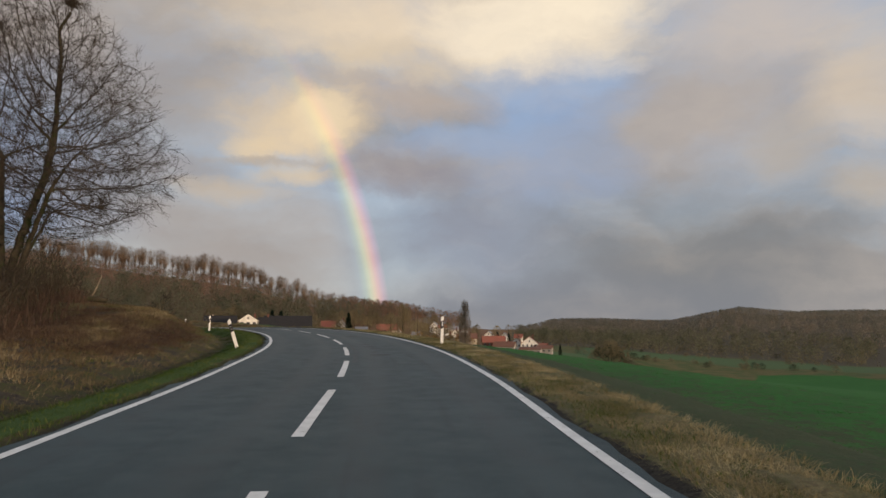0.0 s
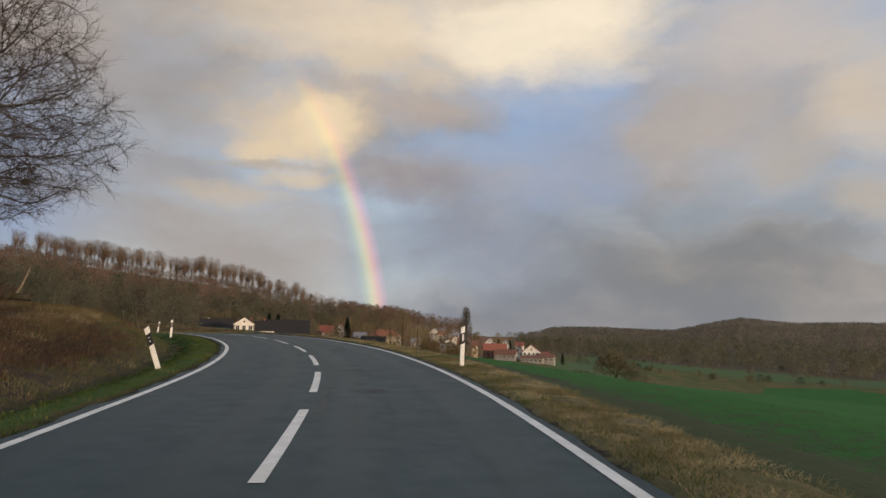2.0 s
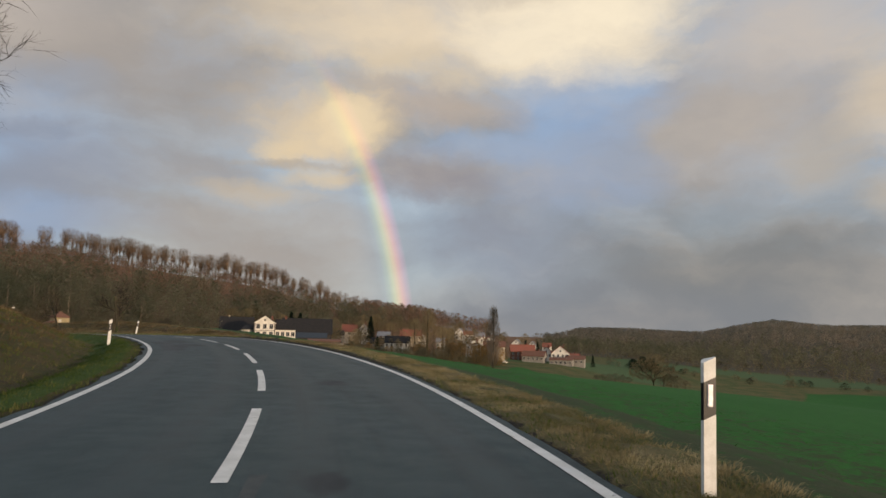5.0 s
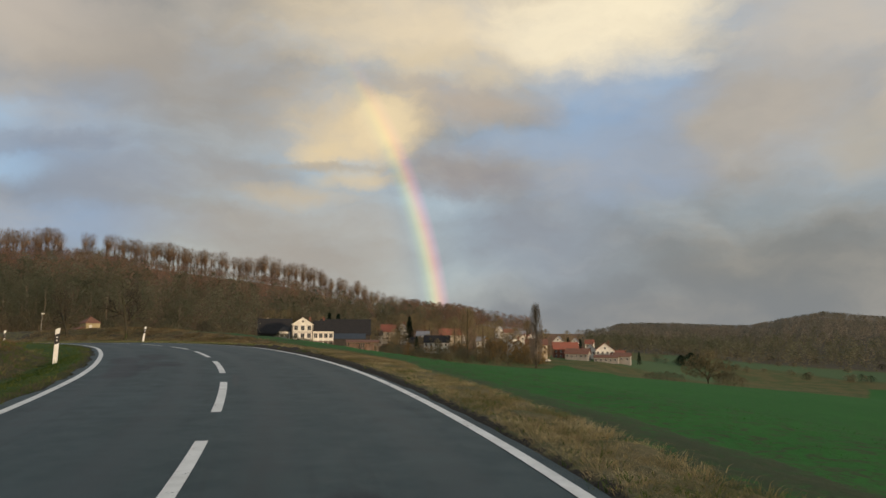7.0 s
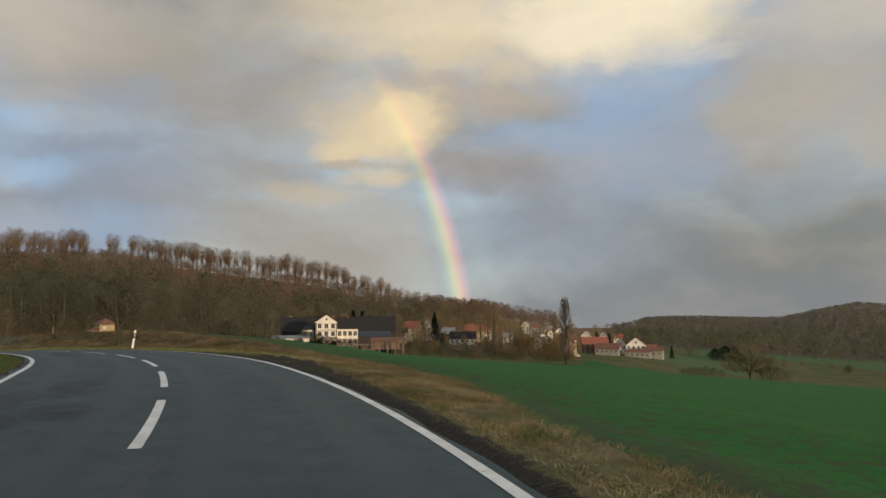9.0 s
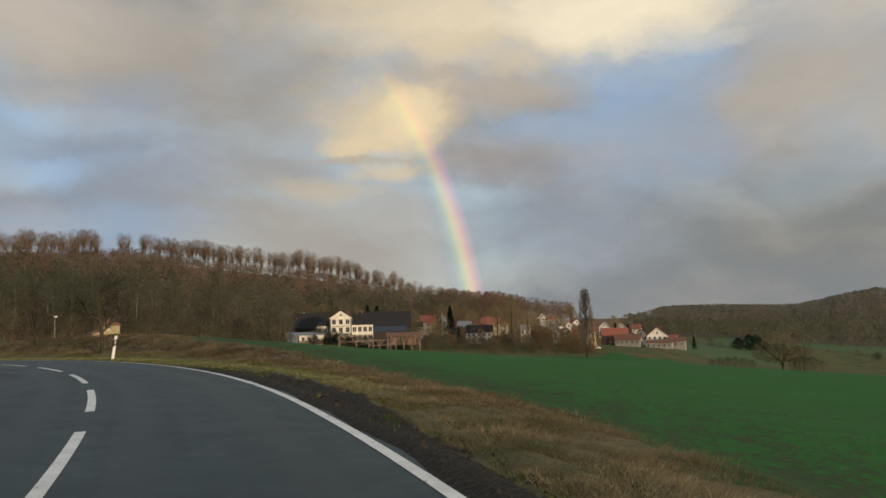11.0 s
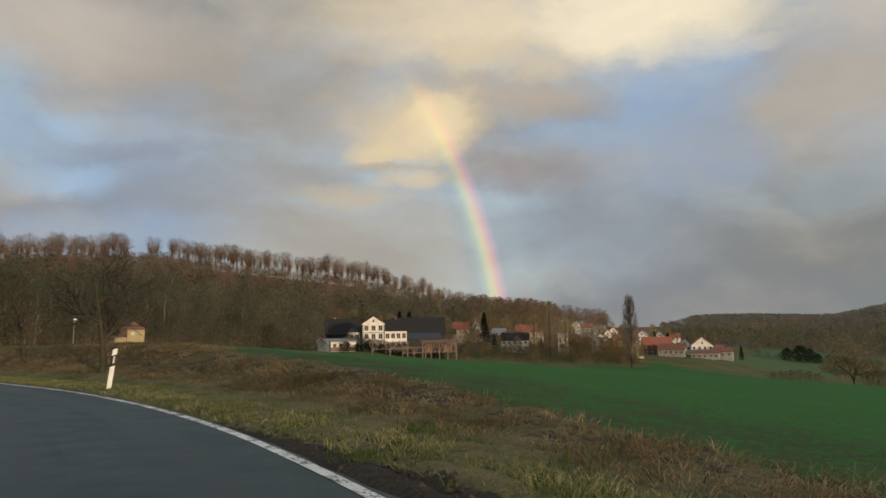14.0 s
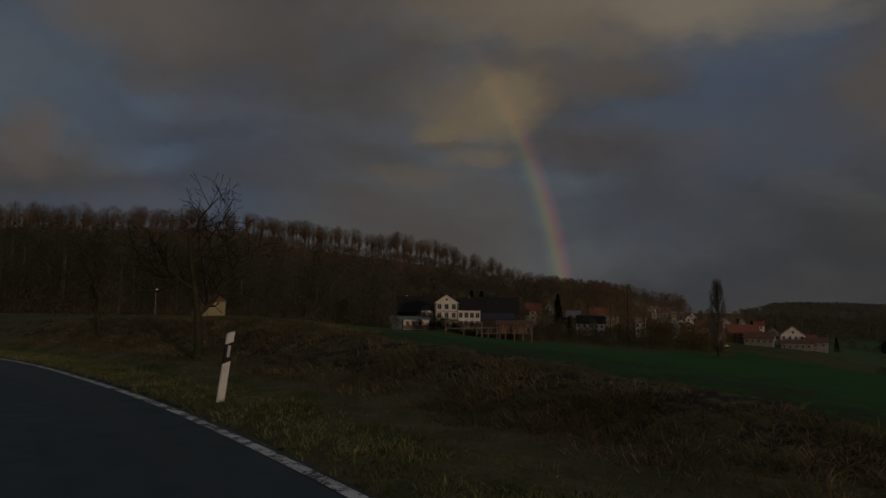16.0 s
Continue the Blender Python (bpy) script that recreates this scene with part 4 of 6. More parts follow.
bare_tree("fruit_tree", "old pruned bare fruit tree on the roadside bank", pose(-41.2, 82.9, ground_at(-41.2, 82.9), 0, 0, 200), bare_tree_meshes(37, ((0, 0, 0.08, 0.0, 1.0),), 3.2, 0.11, 3, (0, 0, 0.25), 0.0, 0.008, 0.22), "roadside fruit trees")


# ---------------------------------------------------------------- far trees
def sliver_tree(seed, h, crown_w, crown_low, slivers, width, trunk_r, upright=0.5, round_top=True, column=False, limbs=7, single=False, long=1.0, fan=False):
    """Far tree: a tapered trunk with limbs, and a crown of many thin twig tufts. Returns arrays for trunk and crown."""
    rng = random.Random(seed)
    tv, tf = [], []
    bend = Vector((rng.uniform(-0.3, 0.3), rng.uniform(-0.3, 0.3), h * 0.6))
    for c, r in ((Vector((0, 0, -1)), trunk_r), (bend, trunk_r * 0.6), (Vector((0, 0, h * 0.97)), trunk_r * 0.12)):
        tv += [c + Vector((r * math.cos(q * 1.5708), r * math.sin(q * 1.5708), 0)) for q in range(4)]
    tf = [(4 * j + q, 4 * j + (q + 1) % 4, 4 * j + 4 + (q + 1) % 4, 4 * j + 4 + q) for j in range(2) for q in range(4)]
    cv, cf = [], []
    for k in range(limbs):
        a = rng.uniform(0, 2 * math.pi)
        z0 = h * rng.uniform(crown_low, 0.6)
        r = crown_w * rng.uniform(0.3, 0.75)
        q = Vector((math.cos(a) * r, math.sin(a) * r, min(z0 + h * rng.uniform(0.2, 0.4), h * 0.92)))
        lf = []
        tube(cv, lf, bend * (z0 / bend.z), q, trunk_r * 0.42, trunk_r * 0.12, 3)
        for i0, i1, i2, i3 in lf:
            cf += [(i0, i1, i2), (i0, i2, i3)]
    for k in range(slivers):
        f = rng.random() ** (0.72 if fan else 0.8)
        z = h * (crown_low + (1 - crown_low) * f)
        prof = math.sin(math.pi * min(1, 0.18 + 0.82 * f)) ** 0.6 if round_top else (1 - f) ** 0.9
        if fan:
            prof = (0.32 + 0.68 * f**0.6) * math.sqrt(max(0.0, 1 - f**6)) * 1.05
        if column:
            prof = math.sin(math.pi * (0.12 + 0.84 * f)) ** 0.8
        a, rr = rng.uniform(0, 2 * math.pi), crown_w * prof * math.sqrt(rng.random()) * rng.uniform(0.8, 1.12)
        c = Vector((math.cos(a) * rr, math.sin(a) * rr, z))
        d = (Vector((math.cos(a), math.sin(a), 0)) * (1 - upright) + Vector((rng.uniform(-0.5, 0.5), rng.uniform(-0.5, 0.5), upright * 1.6))).normalized()
        ln = h * rng.uniform(0.06, 0.15) * long
        side = d.cross(Vector((rng.uniform(-1, 1), rng.uniform(-1, 1), rng.uniform(-1, 1)))).normalized() * (width * rng.uniform(0.6, 1.4))
        i = len(cv)
        cv += [c - d * ln * 0.5, c + side + d * ln * 0.1, c + d * ln * 0.5, c - side * 0.6 + d * ln * 0.2]
        cf += [(i, i + 1, i + 2), (i, i + 2, i + 3)] if not single else [(i, i + 1, i + 2)]
        if single:
            cv.pop()
    return tv, tf, cv, cf


def outward(v, faces, body):
    """The faces, turned so that each looks away from the middle of its crown."""
    out = []
    for f in faces:
        a, b, c = v[f[0]], v[f[1]], v[f[2]]
        p, q = b - a, c - a
        k = body[f[0]]
        side = (p[1] * q[2] - p[2] * q[1]) * k[0] + (p[2] * q[0] - p[0] * q[2]) * k[1] + (p[0] * q[1] - p[1] * q[0]) * k[2]
        out.append(tuple(f) if side >= 0 else tuple(f)[::-1])
    return out


def soft_crown(name, cv, cf, mat, h, low, mid=0.2):
    """A crown whose twigs are shaded as one rounded body."""
    c = np.array(cv, float) - (0, 0, h * (low + mid * (1 - low)))
    me = mesh(name, cv, outward(np.array(cv, float), cf, c), mat, True)
    me.normals_split_custom_set_from_vertices((c / np.linalg.norm(c, axis=1)[:, None]).tolist())
    return me


RIDGE_TREES = [sliver_tree(100 + k, 26, 6.0 + 0.8 * (k % 3), 0.26 + 0.06 * (k % 4), 520, 0.048, 0.3, 0.8, single=True, limbs=30, fan=True, long=1.7) for k in range(8)]
FILL_TREES = [sliver_tree(200 + k, 13, 4.6, 0.12, 150, 0.27, 0.14, 0.22, limbs=3, single=True, long=0.9) for k in range(6)]
FAR_TREES = [sliver_tree(240 + k, 13, 5.4, 0.02, 70, 0.8, 0.15, 0.15, limbs=1, single=True, long=1.0) for k in range(6)]
FINE_TREES = [sliver_tree(220 + k, 13, 4.7, 0.08, 420, 0.11, 0.14, 0.25, limbs=9, single=True, long=0.9) for k in range(6)]


def tree_set(kinds):
    return [(mesh("trunk", tv, tf, M_WOOD_TRUNK), soft_crown("crown", cv, cf, M_CREST_TWIG, 26, 0.4)) for tv, tf, cv, cf in kinds]


def polar(az, r):
    return HUB[0] - r * math.sin(radians(az)), HUB[1] + r * math.cos(radians(az))


def build_woods():
    rng = random.Random(5)
    ridge = tree_set(RIDGE_TREES)
    # the row of tall beeches along the crest, with its gaps
    az = 8.0
    while az < 53:
        gap = 32.8 < az < 33.5 or 33.95 < az < 35.7 or 24.0 < az < 24.5
        if not gap:
            r0 = float(np.interp(az, RIDGE_AZ, RIDGE_R))
            for row in range(2):
                x, y = polar(az + rng.uniform(-0.25, 0.25), r0 * (0.955 + 0.035 * row) + rng.uniform(-9, 9))
                k = (0.94 + 0.1 * math.sin(az * 2.7) * math.sin(az * 1.1 + 1) + rng.uniform(-0.16, 0.12)) * float(np.interp(az, [8, 14, 20, 53], [0.65, 0.85, 1, 1]))
                t = thing("beech", "tall bare beech in the row on the hill crest", "tree", "beeches on the crest", pose(x, y, ground_at(x, y) - 0.3, 0, 0, rng.uniform(0, 360)) @ Matrix.Diagonal((k, k, k * rng.uniform(0.92, 1.08), 1)))
                mt, mc = rng.choice(ridge)
                part("trunk", mt, t)
                part("crown", mc, t)
        az += rng.uniform(0.22, 0.4)
    # the rest of the woods in one piece
    nr = np.random.default_rng(3)
    pts = []
    for lo, hi, n, f0, f1 in ((2, 54, 3000, 0.0, 1.0), (-3, 9, 520, 0.35, 1.15), (-36, -7.5, 2600, 0.0, 1.03), (-50, -36, 300, 0, 1.0), (54, 75, 500, 0, 1.0)):
        a = nr.uniform(lo, hi, n)
        rf, rr = np.interp(a, RIDGE_AZ, FOOT_R), np.interp(a, RIDGE_AZ, RIDGE_R)
        t = nr.uniform(f0, f1, n) ** (0.85 if lo > -10 else 0.95)
        pts.append(np.stack([a, rf + (rr - rf) * t, t], 1))
    a = np.concatenate([nr.uniform(8, 54, 620), nr.uniform(24, 54, 200)])
    t = nr.uniform(0.88, 1.05, 820)
    pts.append(np.stack([a, np.interp(a, RIDGE_AZ, FOOT_R) + (np.interp(a, RIDGE_AZ, RIDGE_R) - np.interp(a, RIDGE_AZ, FOOT_R)) * t, t], 1))
    a = nr.uniform(-36, -8, 1100)
    t = nr.uniform(0.9, 1.01, 1100)
    pts.append(np.stack([a, np.interp(a, RIDGE_AZ, FOOT_R) + (np.interp(a, RIDGE_AZ, RIDGE_R) - np.interp(a, RIDGE_AZ, FOOT_R)) * t, t], 1))
    pts = np.concatenate(pts)
    # keep clear of the village and the big house
    clear = ((pts[:, 0] > -8) & (pts[:, 0] < 10.5) & (pts[:, 1] < np.interp(pts[:, 0], [-8, 0, 4, 10.5], [640, 600, 500, 430]))) | ((pts[:, 0] >= 10.5) & (pts[:, 0] < 21) & (pts[:, 1] < 338))
    pts = pts[~clear]
    x = HUB[0] - pts[:, 1] * np.sin(np.radians(pts[:, 0]))
    y = HUB[1] + pts[:, 1] * np.cos(np.radians(pts[:, 0]))
    z = height(x, y)
    base, fine, far = ([(np.array(tv), np.array(tf), np.array(cv), np.array(outward(np.array(cv), cf, np.array(cv) - (0, 0, 2.0)))) for tv, tf, cv, cf in kinds] for kinds in (FILL_TREES, FINE_TREES, FAR_TREES))
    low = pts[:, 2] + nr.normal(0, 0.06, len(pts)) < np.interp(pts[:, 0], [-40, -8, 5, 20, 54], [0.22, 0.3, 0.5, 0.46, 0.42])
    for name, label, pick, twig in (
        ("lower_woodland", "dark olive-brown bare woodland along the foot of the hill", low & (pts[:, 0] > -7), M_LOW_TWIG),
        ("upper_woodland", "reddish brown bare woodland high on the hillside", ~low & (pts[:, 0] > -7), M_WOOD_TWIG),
        # the far hills' foot is coloured darker, for shade below their sunlit tops
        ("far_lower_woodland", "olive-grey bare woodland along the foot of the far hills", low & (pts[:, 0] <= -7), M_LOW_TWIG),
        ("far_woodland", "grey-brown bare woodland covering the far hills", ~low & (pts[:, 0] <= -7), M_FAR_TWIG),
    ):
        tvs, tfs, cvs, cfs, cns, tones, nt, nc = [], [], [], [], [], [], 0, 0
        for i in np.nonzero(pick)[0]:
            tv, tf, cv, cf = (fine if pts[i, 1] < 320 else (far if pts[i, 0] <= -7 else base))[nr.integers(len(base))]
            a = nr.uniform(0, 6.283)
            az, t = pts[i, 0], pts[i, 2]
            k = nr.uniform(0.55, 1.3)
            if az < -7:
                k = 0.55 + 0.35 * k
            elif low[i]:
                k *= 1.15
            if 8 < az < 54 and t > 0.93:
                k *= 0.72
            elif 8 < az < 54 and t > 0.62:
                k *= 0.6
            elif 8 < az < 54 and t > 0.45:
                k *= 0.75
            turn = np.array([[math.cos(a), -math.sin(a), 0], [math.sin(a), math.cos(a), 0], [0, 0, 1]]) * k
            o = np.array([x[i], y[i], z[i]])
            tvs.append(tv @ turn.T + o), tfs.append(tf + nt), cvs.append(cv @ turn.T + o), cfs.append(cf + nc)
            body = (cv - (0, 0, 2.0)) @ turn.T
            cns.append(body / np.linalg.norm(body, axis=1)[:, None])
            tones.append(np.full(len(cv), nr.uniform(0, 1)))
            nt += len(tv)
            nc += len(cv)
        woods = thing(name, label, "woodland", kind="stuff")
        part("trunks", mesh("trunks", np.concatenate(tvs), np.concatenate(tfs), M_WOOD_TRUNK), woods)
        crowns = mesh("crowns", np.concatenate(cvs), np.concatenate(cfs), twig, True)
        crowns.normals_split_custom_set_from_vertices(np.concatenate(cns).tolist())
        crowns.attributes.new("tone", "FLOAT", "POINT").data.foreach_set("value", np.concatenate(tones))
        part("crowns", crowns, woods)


build_woods()


def poplar(m):
    """A column of steep branches that run up beside the trunk."""
    t = thing("poplar", "tall slender bare poplar at the edge of the village", "tree", m=m)
    rng = random.Random(301)
    h, tv, tf, cv, cf = 31.0, [], [], [], []
    tube(tv, tf, Vector((0, 0, -1)), Vector((0.2, 0, h * 0.5)), 0.5, 0.28, 8)
    tube(tv, tf, Vector((0.2, 0, h * 0.5)), Vector((0, 0.1, h)), 0.28, 0.03, 8)
    for _ in range(190):
        z = h * rng.uniform(0.03, 0.86)
        wide = 3.7 * math.sin(math.pi * min(1.0, 0.16 + 0.78 * (z / h + 0.12))) ** 0.7
        a, ln = rng.uniform(0, 2 * math.pi), min(rng.uniform(3.5, 8.0), h * rng.uniform(0.95, 1.02) - z)
        p, r = Vector((0.1, 0, z)), 0.075
        for j in range(4):
            out = wide * rng.uniform(0.7, 1.0) * (0.52, 0.3, 0.13, 0.05)[j]
            q = p + Vector((math.cos(a) * out, math.sin(a) * out, ln / 4)) + Vector((rng.uniform(-1, 1), rng.uniform(-1, 1), 0)) * 0.15
            tube(cv, cf, p, q, r, r * 0.7, 3)
            for _ in range(7):
                d = Vector((rng.uniform(-1, 1), rng.uniform(-1, 1), rng.uniform(1.0, 2.6))).normalized() * rng.uniform(0.9, 2.2)
                c = p.lerp(q, rng.random())
                w = d.cross(Vector((rng.uniform(-1, 1), rng.uniform(-1, 1), 0.1))).normalized() * 0.045
                k = len(cv)
                cv += [c - w, c + w, c + d]
                cf.append((k, k + 1, k + 2))
            p, r = q, r * 0.7
    part("trunk", mesh("trunk", tv, tf, M_BARK, True), t)
    part("crown", soft_crown("crown", cv, cf, M_POPLAR, h, 0.05), t)


poplar(pose(11.4, 350, ground_at(11.4, 350) - 0.5))


MEADOW_STEMS = (((0, 0, -0.5), (0.1, 0, 1.6), (0.9, 0.3, 3.6)), ((0.05, 0, 1.2), (-0.9, -0.3, 3.6)), ((0, 0.05, 1.4), (0.1, -1.0, 4.2)))
MEADOW_OUTLINE = ((2.4, 5.0), (3.6, 8.4), (5.5, 9.2), (8.0, 8.0), (10.0, 5.6), (12.0, 2.0))
fruit = spreading_tree(311, MEADOW_STEMS, MEADOW_OUTLINE, 1500, 4.0, 0.8, 0.55, 5.0)
bare_tree("meadow_tree", "broad bare fruit tree at the edge of the field", pose(68.2, 275, ground_at(68.2, 275) - 0.2), fruit)


# ---------------------------------------------------------------- buildings
WALLS = {
    "WHITE": mottled("white_render", (0.805, 0.781, 0.708), (0.659, 0.634, 0.573), 0.5, 0.9, 0.0, 0.1),
    "CREAM": mottled("cream_render", (0.69, 0.598, 0.46), (0.575, 0.494, 0.38), 0.5, 0.9, 0.0, 0.1),
    "RENDER": mottled("grey_render", (0.33, 0.31, 0.28), (0.25, 0.235, 0.21), 0.5, 0.9, 0.0, 0.1),
    "TAN": mottled("tan_render", (0.26, 0.17, 0.13), (0.2, 0.135, 0.105), 0.5, 0.9, 0.0, 0.1),
    "BRICK": mottled("brick_wall", (0.17, 0.075, 0.056), (0.13, 0.062, 0.048), 2.5, 0.9, 0.0, 0.3),
    "YELLOW": mottled("yellow_render", (0.4, 0.33, 0.2), (0.32, 0.265, 0.16), 1.2, 0.9, 0.0, 0.1, 0.2, (0.27, 0.235, 0.16)),
    "BLUE": mottled("blue_grey_boards", (0.2, 0.26, 0.32), (0.15, 0.2, 0.25), 1.0, 0.8, 0.0, 0.1),
    "DARK": mottled("dark_boards", (0.035, 0.032, 0.03), (0.055, 0.05, 0.045), 1.0, 0.85, 0.0, 0.2),
}
ROOFS = {
    "RED": mottled("red_tiles", (0.3, 0.102, 0.069), (0.217, 0.084, 0.06), 1.4, 0.85, 0.0, 0.4, 0.2, (0.225, 0.0975, 0.0675)),
    "BROWN": mottled("brown_tiles", (0.195, 0.091, 0.0585), (0.13, 0.0676, 0.0468), 1.4, 0.85, 0.0, 0.4),
    "GREY": mottled("grey_slates", (0.264, 0.259, 0.264), (0.187, 0.185, 0.189), 1.4, 0.7, 0.0, 0.3),
    "SLATE": mottled("dark_slates", (0.02, 0.02, 0.021), (0.033, 0.031, 0.031), 1.4, 0.8, 0.0, 0.3, 0.15),
    "METAL": mottled("blue_grey_sheet", (0.03, 0.04, 0.054), (0.022, 0.03, 0.04), 0.8, 0.6, 0.0, 0.1),
    "FELT": mottled("grey_felt", (0.21, 0.22, 0.235), (0.16, 0.168, 0.18), 0.8, 0.8, 0.0, 0.1),
}
M_GLASS = mottled("window_glass", (0.025, 0.028, 0.034), (0.05, 0.055, 0.06), 0.6, 0.12, 0.0, 0.0, 0.6)
M_FRAME = mottled("window_frame", (0.62, 0.6, 0.56), (0.5, 0.48, 0.45), 2.0, 0.7, 0.0, 0.0)
M_TIMBER = mottled("weathered_timber", (0.24, 0.185, 0.15), (0.17, 0.13, 0.105), 1.5, 0.9, 0.0, 0.4)
M_STONE = mottled("grey_stone", (0.24, 0.225, 0.2), (0.17, 0.16, 0.14), 1.0, 0.9, 0.0, 0.4)
WALLS["TIMBER"] = M_TIMBER

SURROUND = box_mesh("window_frame", (1.3, 0.14, 1.7), M_FRAME, 0.03)
PANE = box_mesh("pane", (0.5, 0.06, 1.46), M_GLASS)


def window(parent, x, y, z, turn=0.0, k=1.0):
    """A window in a surround, with two panes either side of a mullion, on a wall that faces -y."""
    w = part("window", SURROUND, parent, m=pose(x, y, z, 0, 0, turn) @ Matrix.Diagonal((k, 1, k, 1)))
    for dx in (-0.29, 0.29):
        part("pane", PANE, w, m=pose(dx, -0.05, 0))


def gable_walls(w, d, h, ridge, base, across):
    """Wall box with gables. across: the ridge runs along x, else along y."""
    a, b = w / 2, d / 2
    v = [(-a, -b, base), (a, -b, base), (a, b, base), (-a, b, base), (-a, -b, h), (a, -b, h), (a, b, h), (-a, b, h)]
    f = [(0, 1, 5, 4), (1, 2, 6, 5), (2, 3, 7, 6), (3, 0, 4, 7), (3, 2, 1, 0)]
    if across:
        v += [(-a, 0, ridge), (a, 0, ridge)]
        f += [(4, 8, 7), (5, 6, 9)]
    else:
        v += [(0, -b, ridge), (0, b, ridge)]
        f += [(4, 5, 8), (6, 7, 9)]
    return v, f


def roof_slabs(w, d, h, ridge, across, over=0.45, thick=0.28):
    """Two pitched slabs with overhanging eaves."""
    if not across:
        w, d = d, w
    a, b = w / 2 + over, d / 2
    rise = ridge - h
    drop = rise * over / b
    v, f = [], []
    for sgn in (-1, 1):
        i = len(v)
        for z in (0.04, thick):
            v += [(-a, sgn * (b + over), h - drop + z), (a, sgn * (b + over), h - drop + z), (a, 0, ridge + z), (-a, 0, ridge + z)]
        f += [(i, i + 1, i + 2, i + 3), (i + 4, i + 7, i + 6, i + 5), (i, i + 4, i + 5, i + 1), (i + 1, i + 5, i + 6, i + 2), (i + 3, i + 2, i + 6, i + 7), (i, i + 3, i + 7, i + 4)]
    if not across:
        v = [(-y, x, z) for x, y, z in v]
    return v, f


ROOF_WORDS = {"RED": "red tiled roof", "BROWN": "brown tiled roof", "GREY": "grey slate roof", "SLATE": "dark slate roof", "METAL": "blue-grey sheet roof", "FELT": "grey felt roof"}
WALL_WORDS = {"WHITE": "white rendered", "CREAM": "cream rendered", "RENDER": "grey rendered", "TAN": "tan rendered", "BRICK": "red brick", "DARK": "dark boarded", "TIMBER": "timber", "BLUE": "blue-grey", "YELLOW": "yellow rendered"}


def facing(az, r, turn=0.0):
    """A place on the land by bearing and distance, with -y towards the road's bend."""
    x, y = polar(az, r)
    g = ground_at(x, y)
    return pose(x, y, g, 0, 0, az + turn), g


def house(az, r, ridge, eaves, width, gable, wall, roof, depth=None, turn=0.0, name="house", windows=True, chimney=True, low=0.0, words=""):
    m, g = facing(az, r, turn)
    depth = depth or (9.0 if gable else 8.0)
    h, top = max(eaves - g, 2.4), max(ridge - g, 3.6)
    label = words or f"{WALL_WORDS[wall]} {name.replace('_', ' ')} with {ROOF_WORDS[roof]} on the valley side"
    t = thing(name, label, name.replace("_", " "), "houses of the village" if name == "house" else "", m)
    v, f = gable_walls(width, depth, h, top - 0.05, -1.0, not gable)
    part("wall", mesh("wall", v, f, WALLS[wall]), t)
    v, f = roof_slabs(width, depth, h, top, not gable)
    roof_ob = part("roof", mesh("roof", v, f, ROOFS[roof]), t, ROOF_WORDS[roof])
    if chimney:
        part("chimney", box_mesh("chimney", (0.7, 0.7, 2.0), WALLS["BRICK"], 0.04, (width * 0.18, 0.4 if gable else 0.6, top + 0.3)), roof_ob, "brick chimney")
    if windows:
        n = max(2, int(width / 2.6))
        for row in range(2):
            z = h - 1.4 - 2.8 * row
            if z < 1.0:
                break
            for k in range(n):
                window(t, (k + 0.5) / n * width - width / 2, -depth / 2 - 0.05, z, 0, 0.9)
        if gable and top - h > 2.2:
            window(t, 0, -depth / 2 - 0.05, h + (top - h) * 0.3, 0, 0.75)
        for k in (-0.25, 0.25):
            window(t, width / 2 + 0.05, k * depth, h - 1.4, 90, 0.9)
    return t


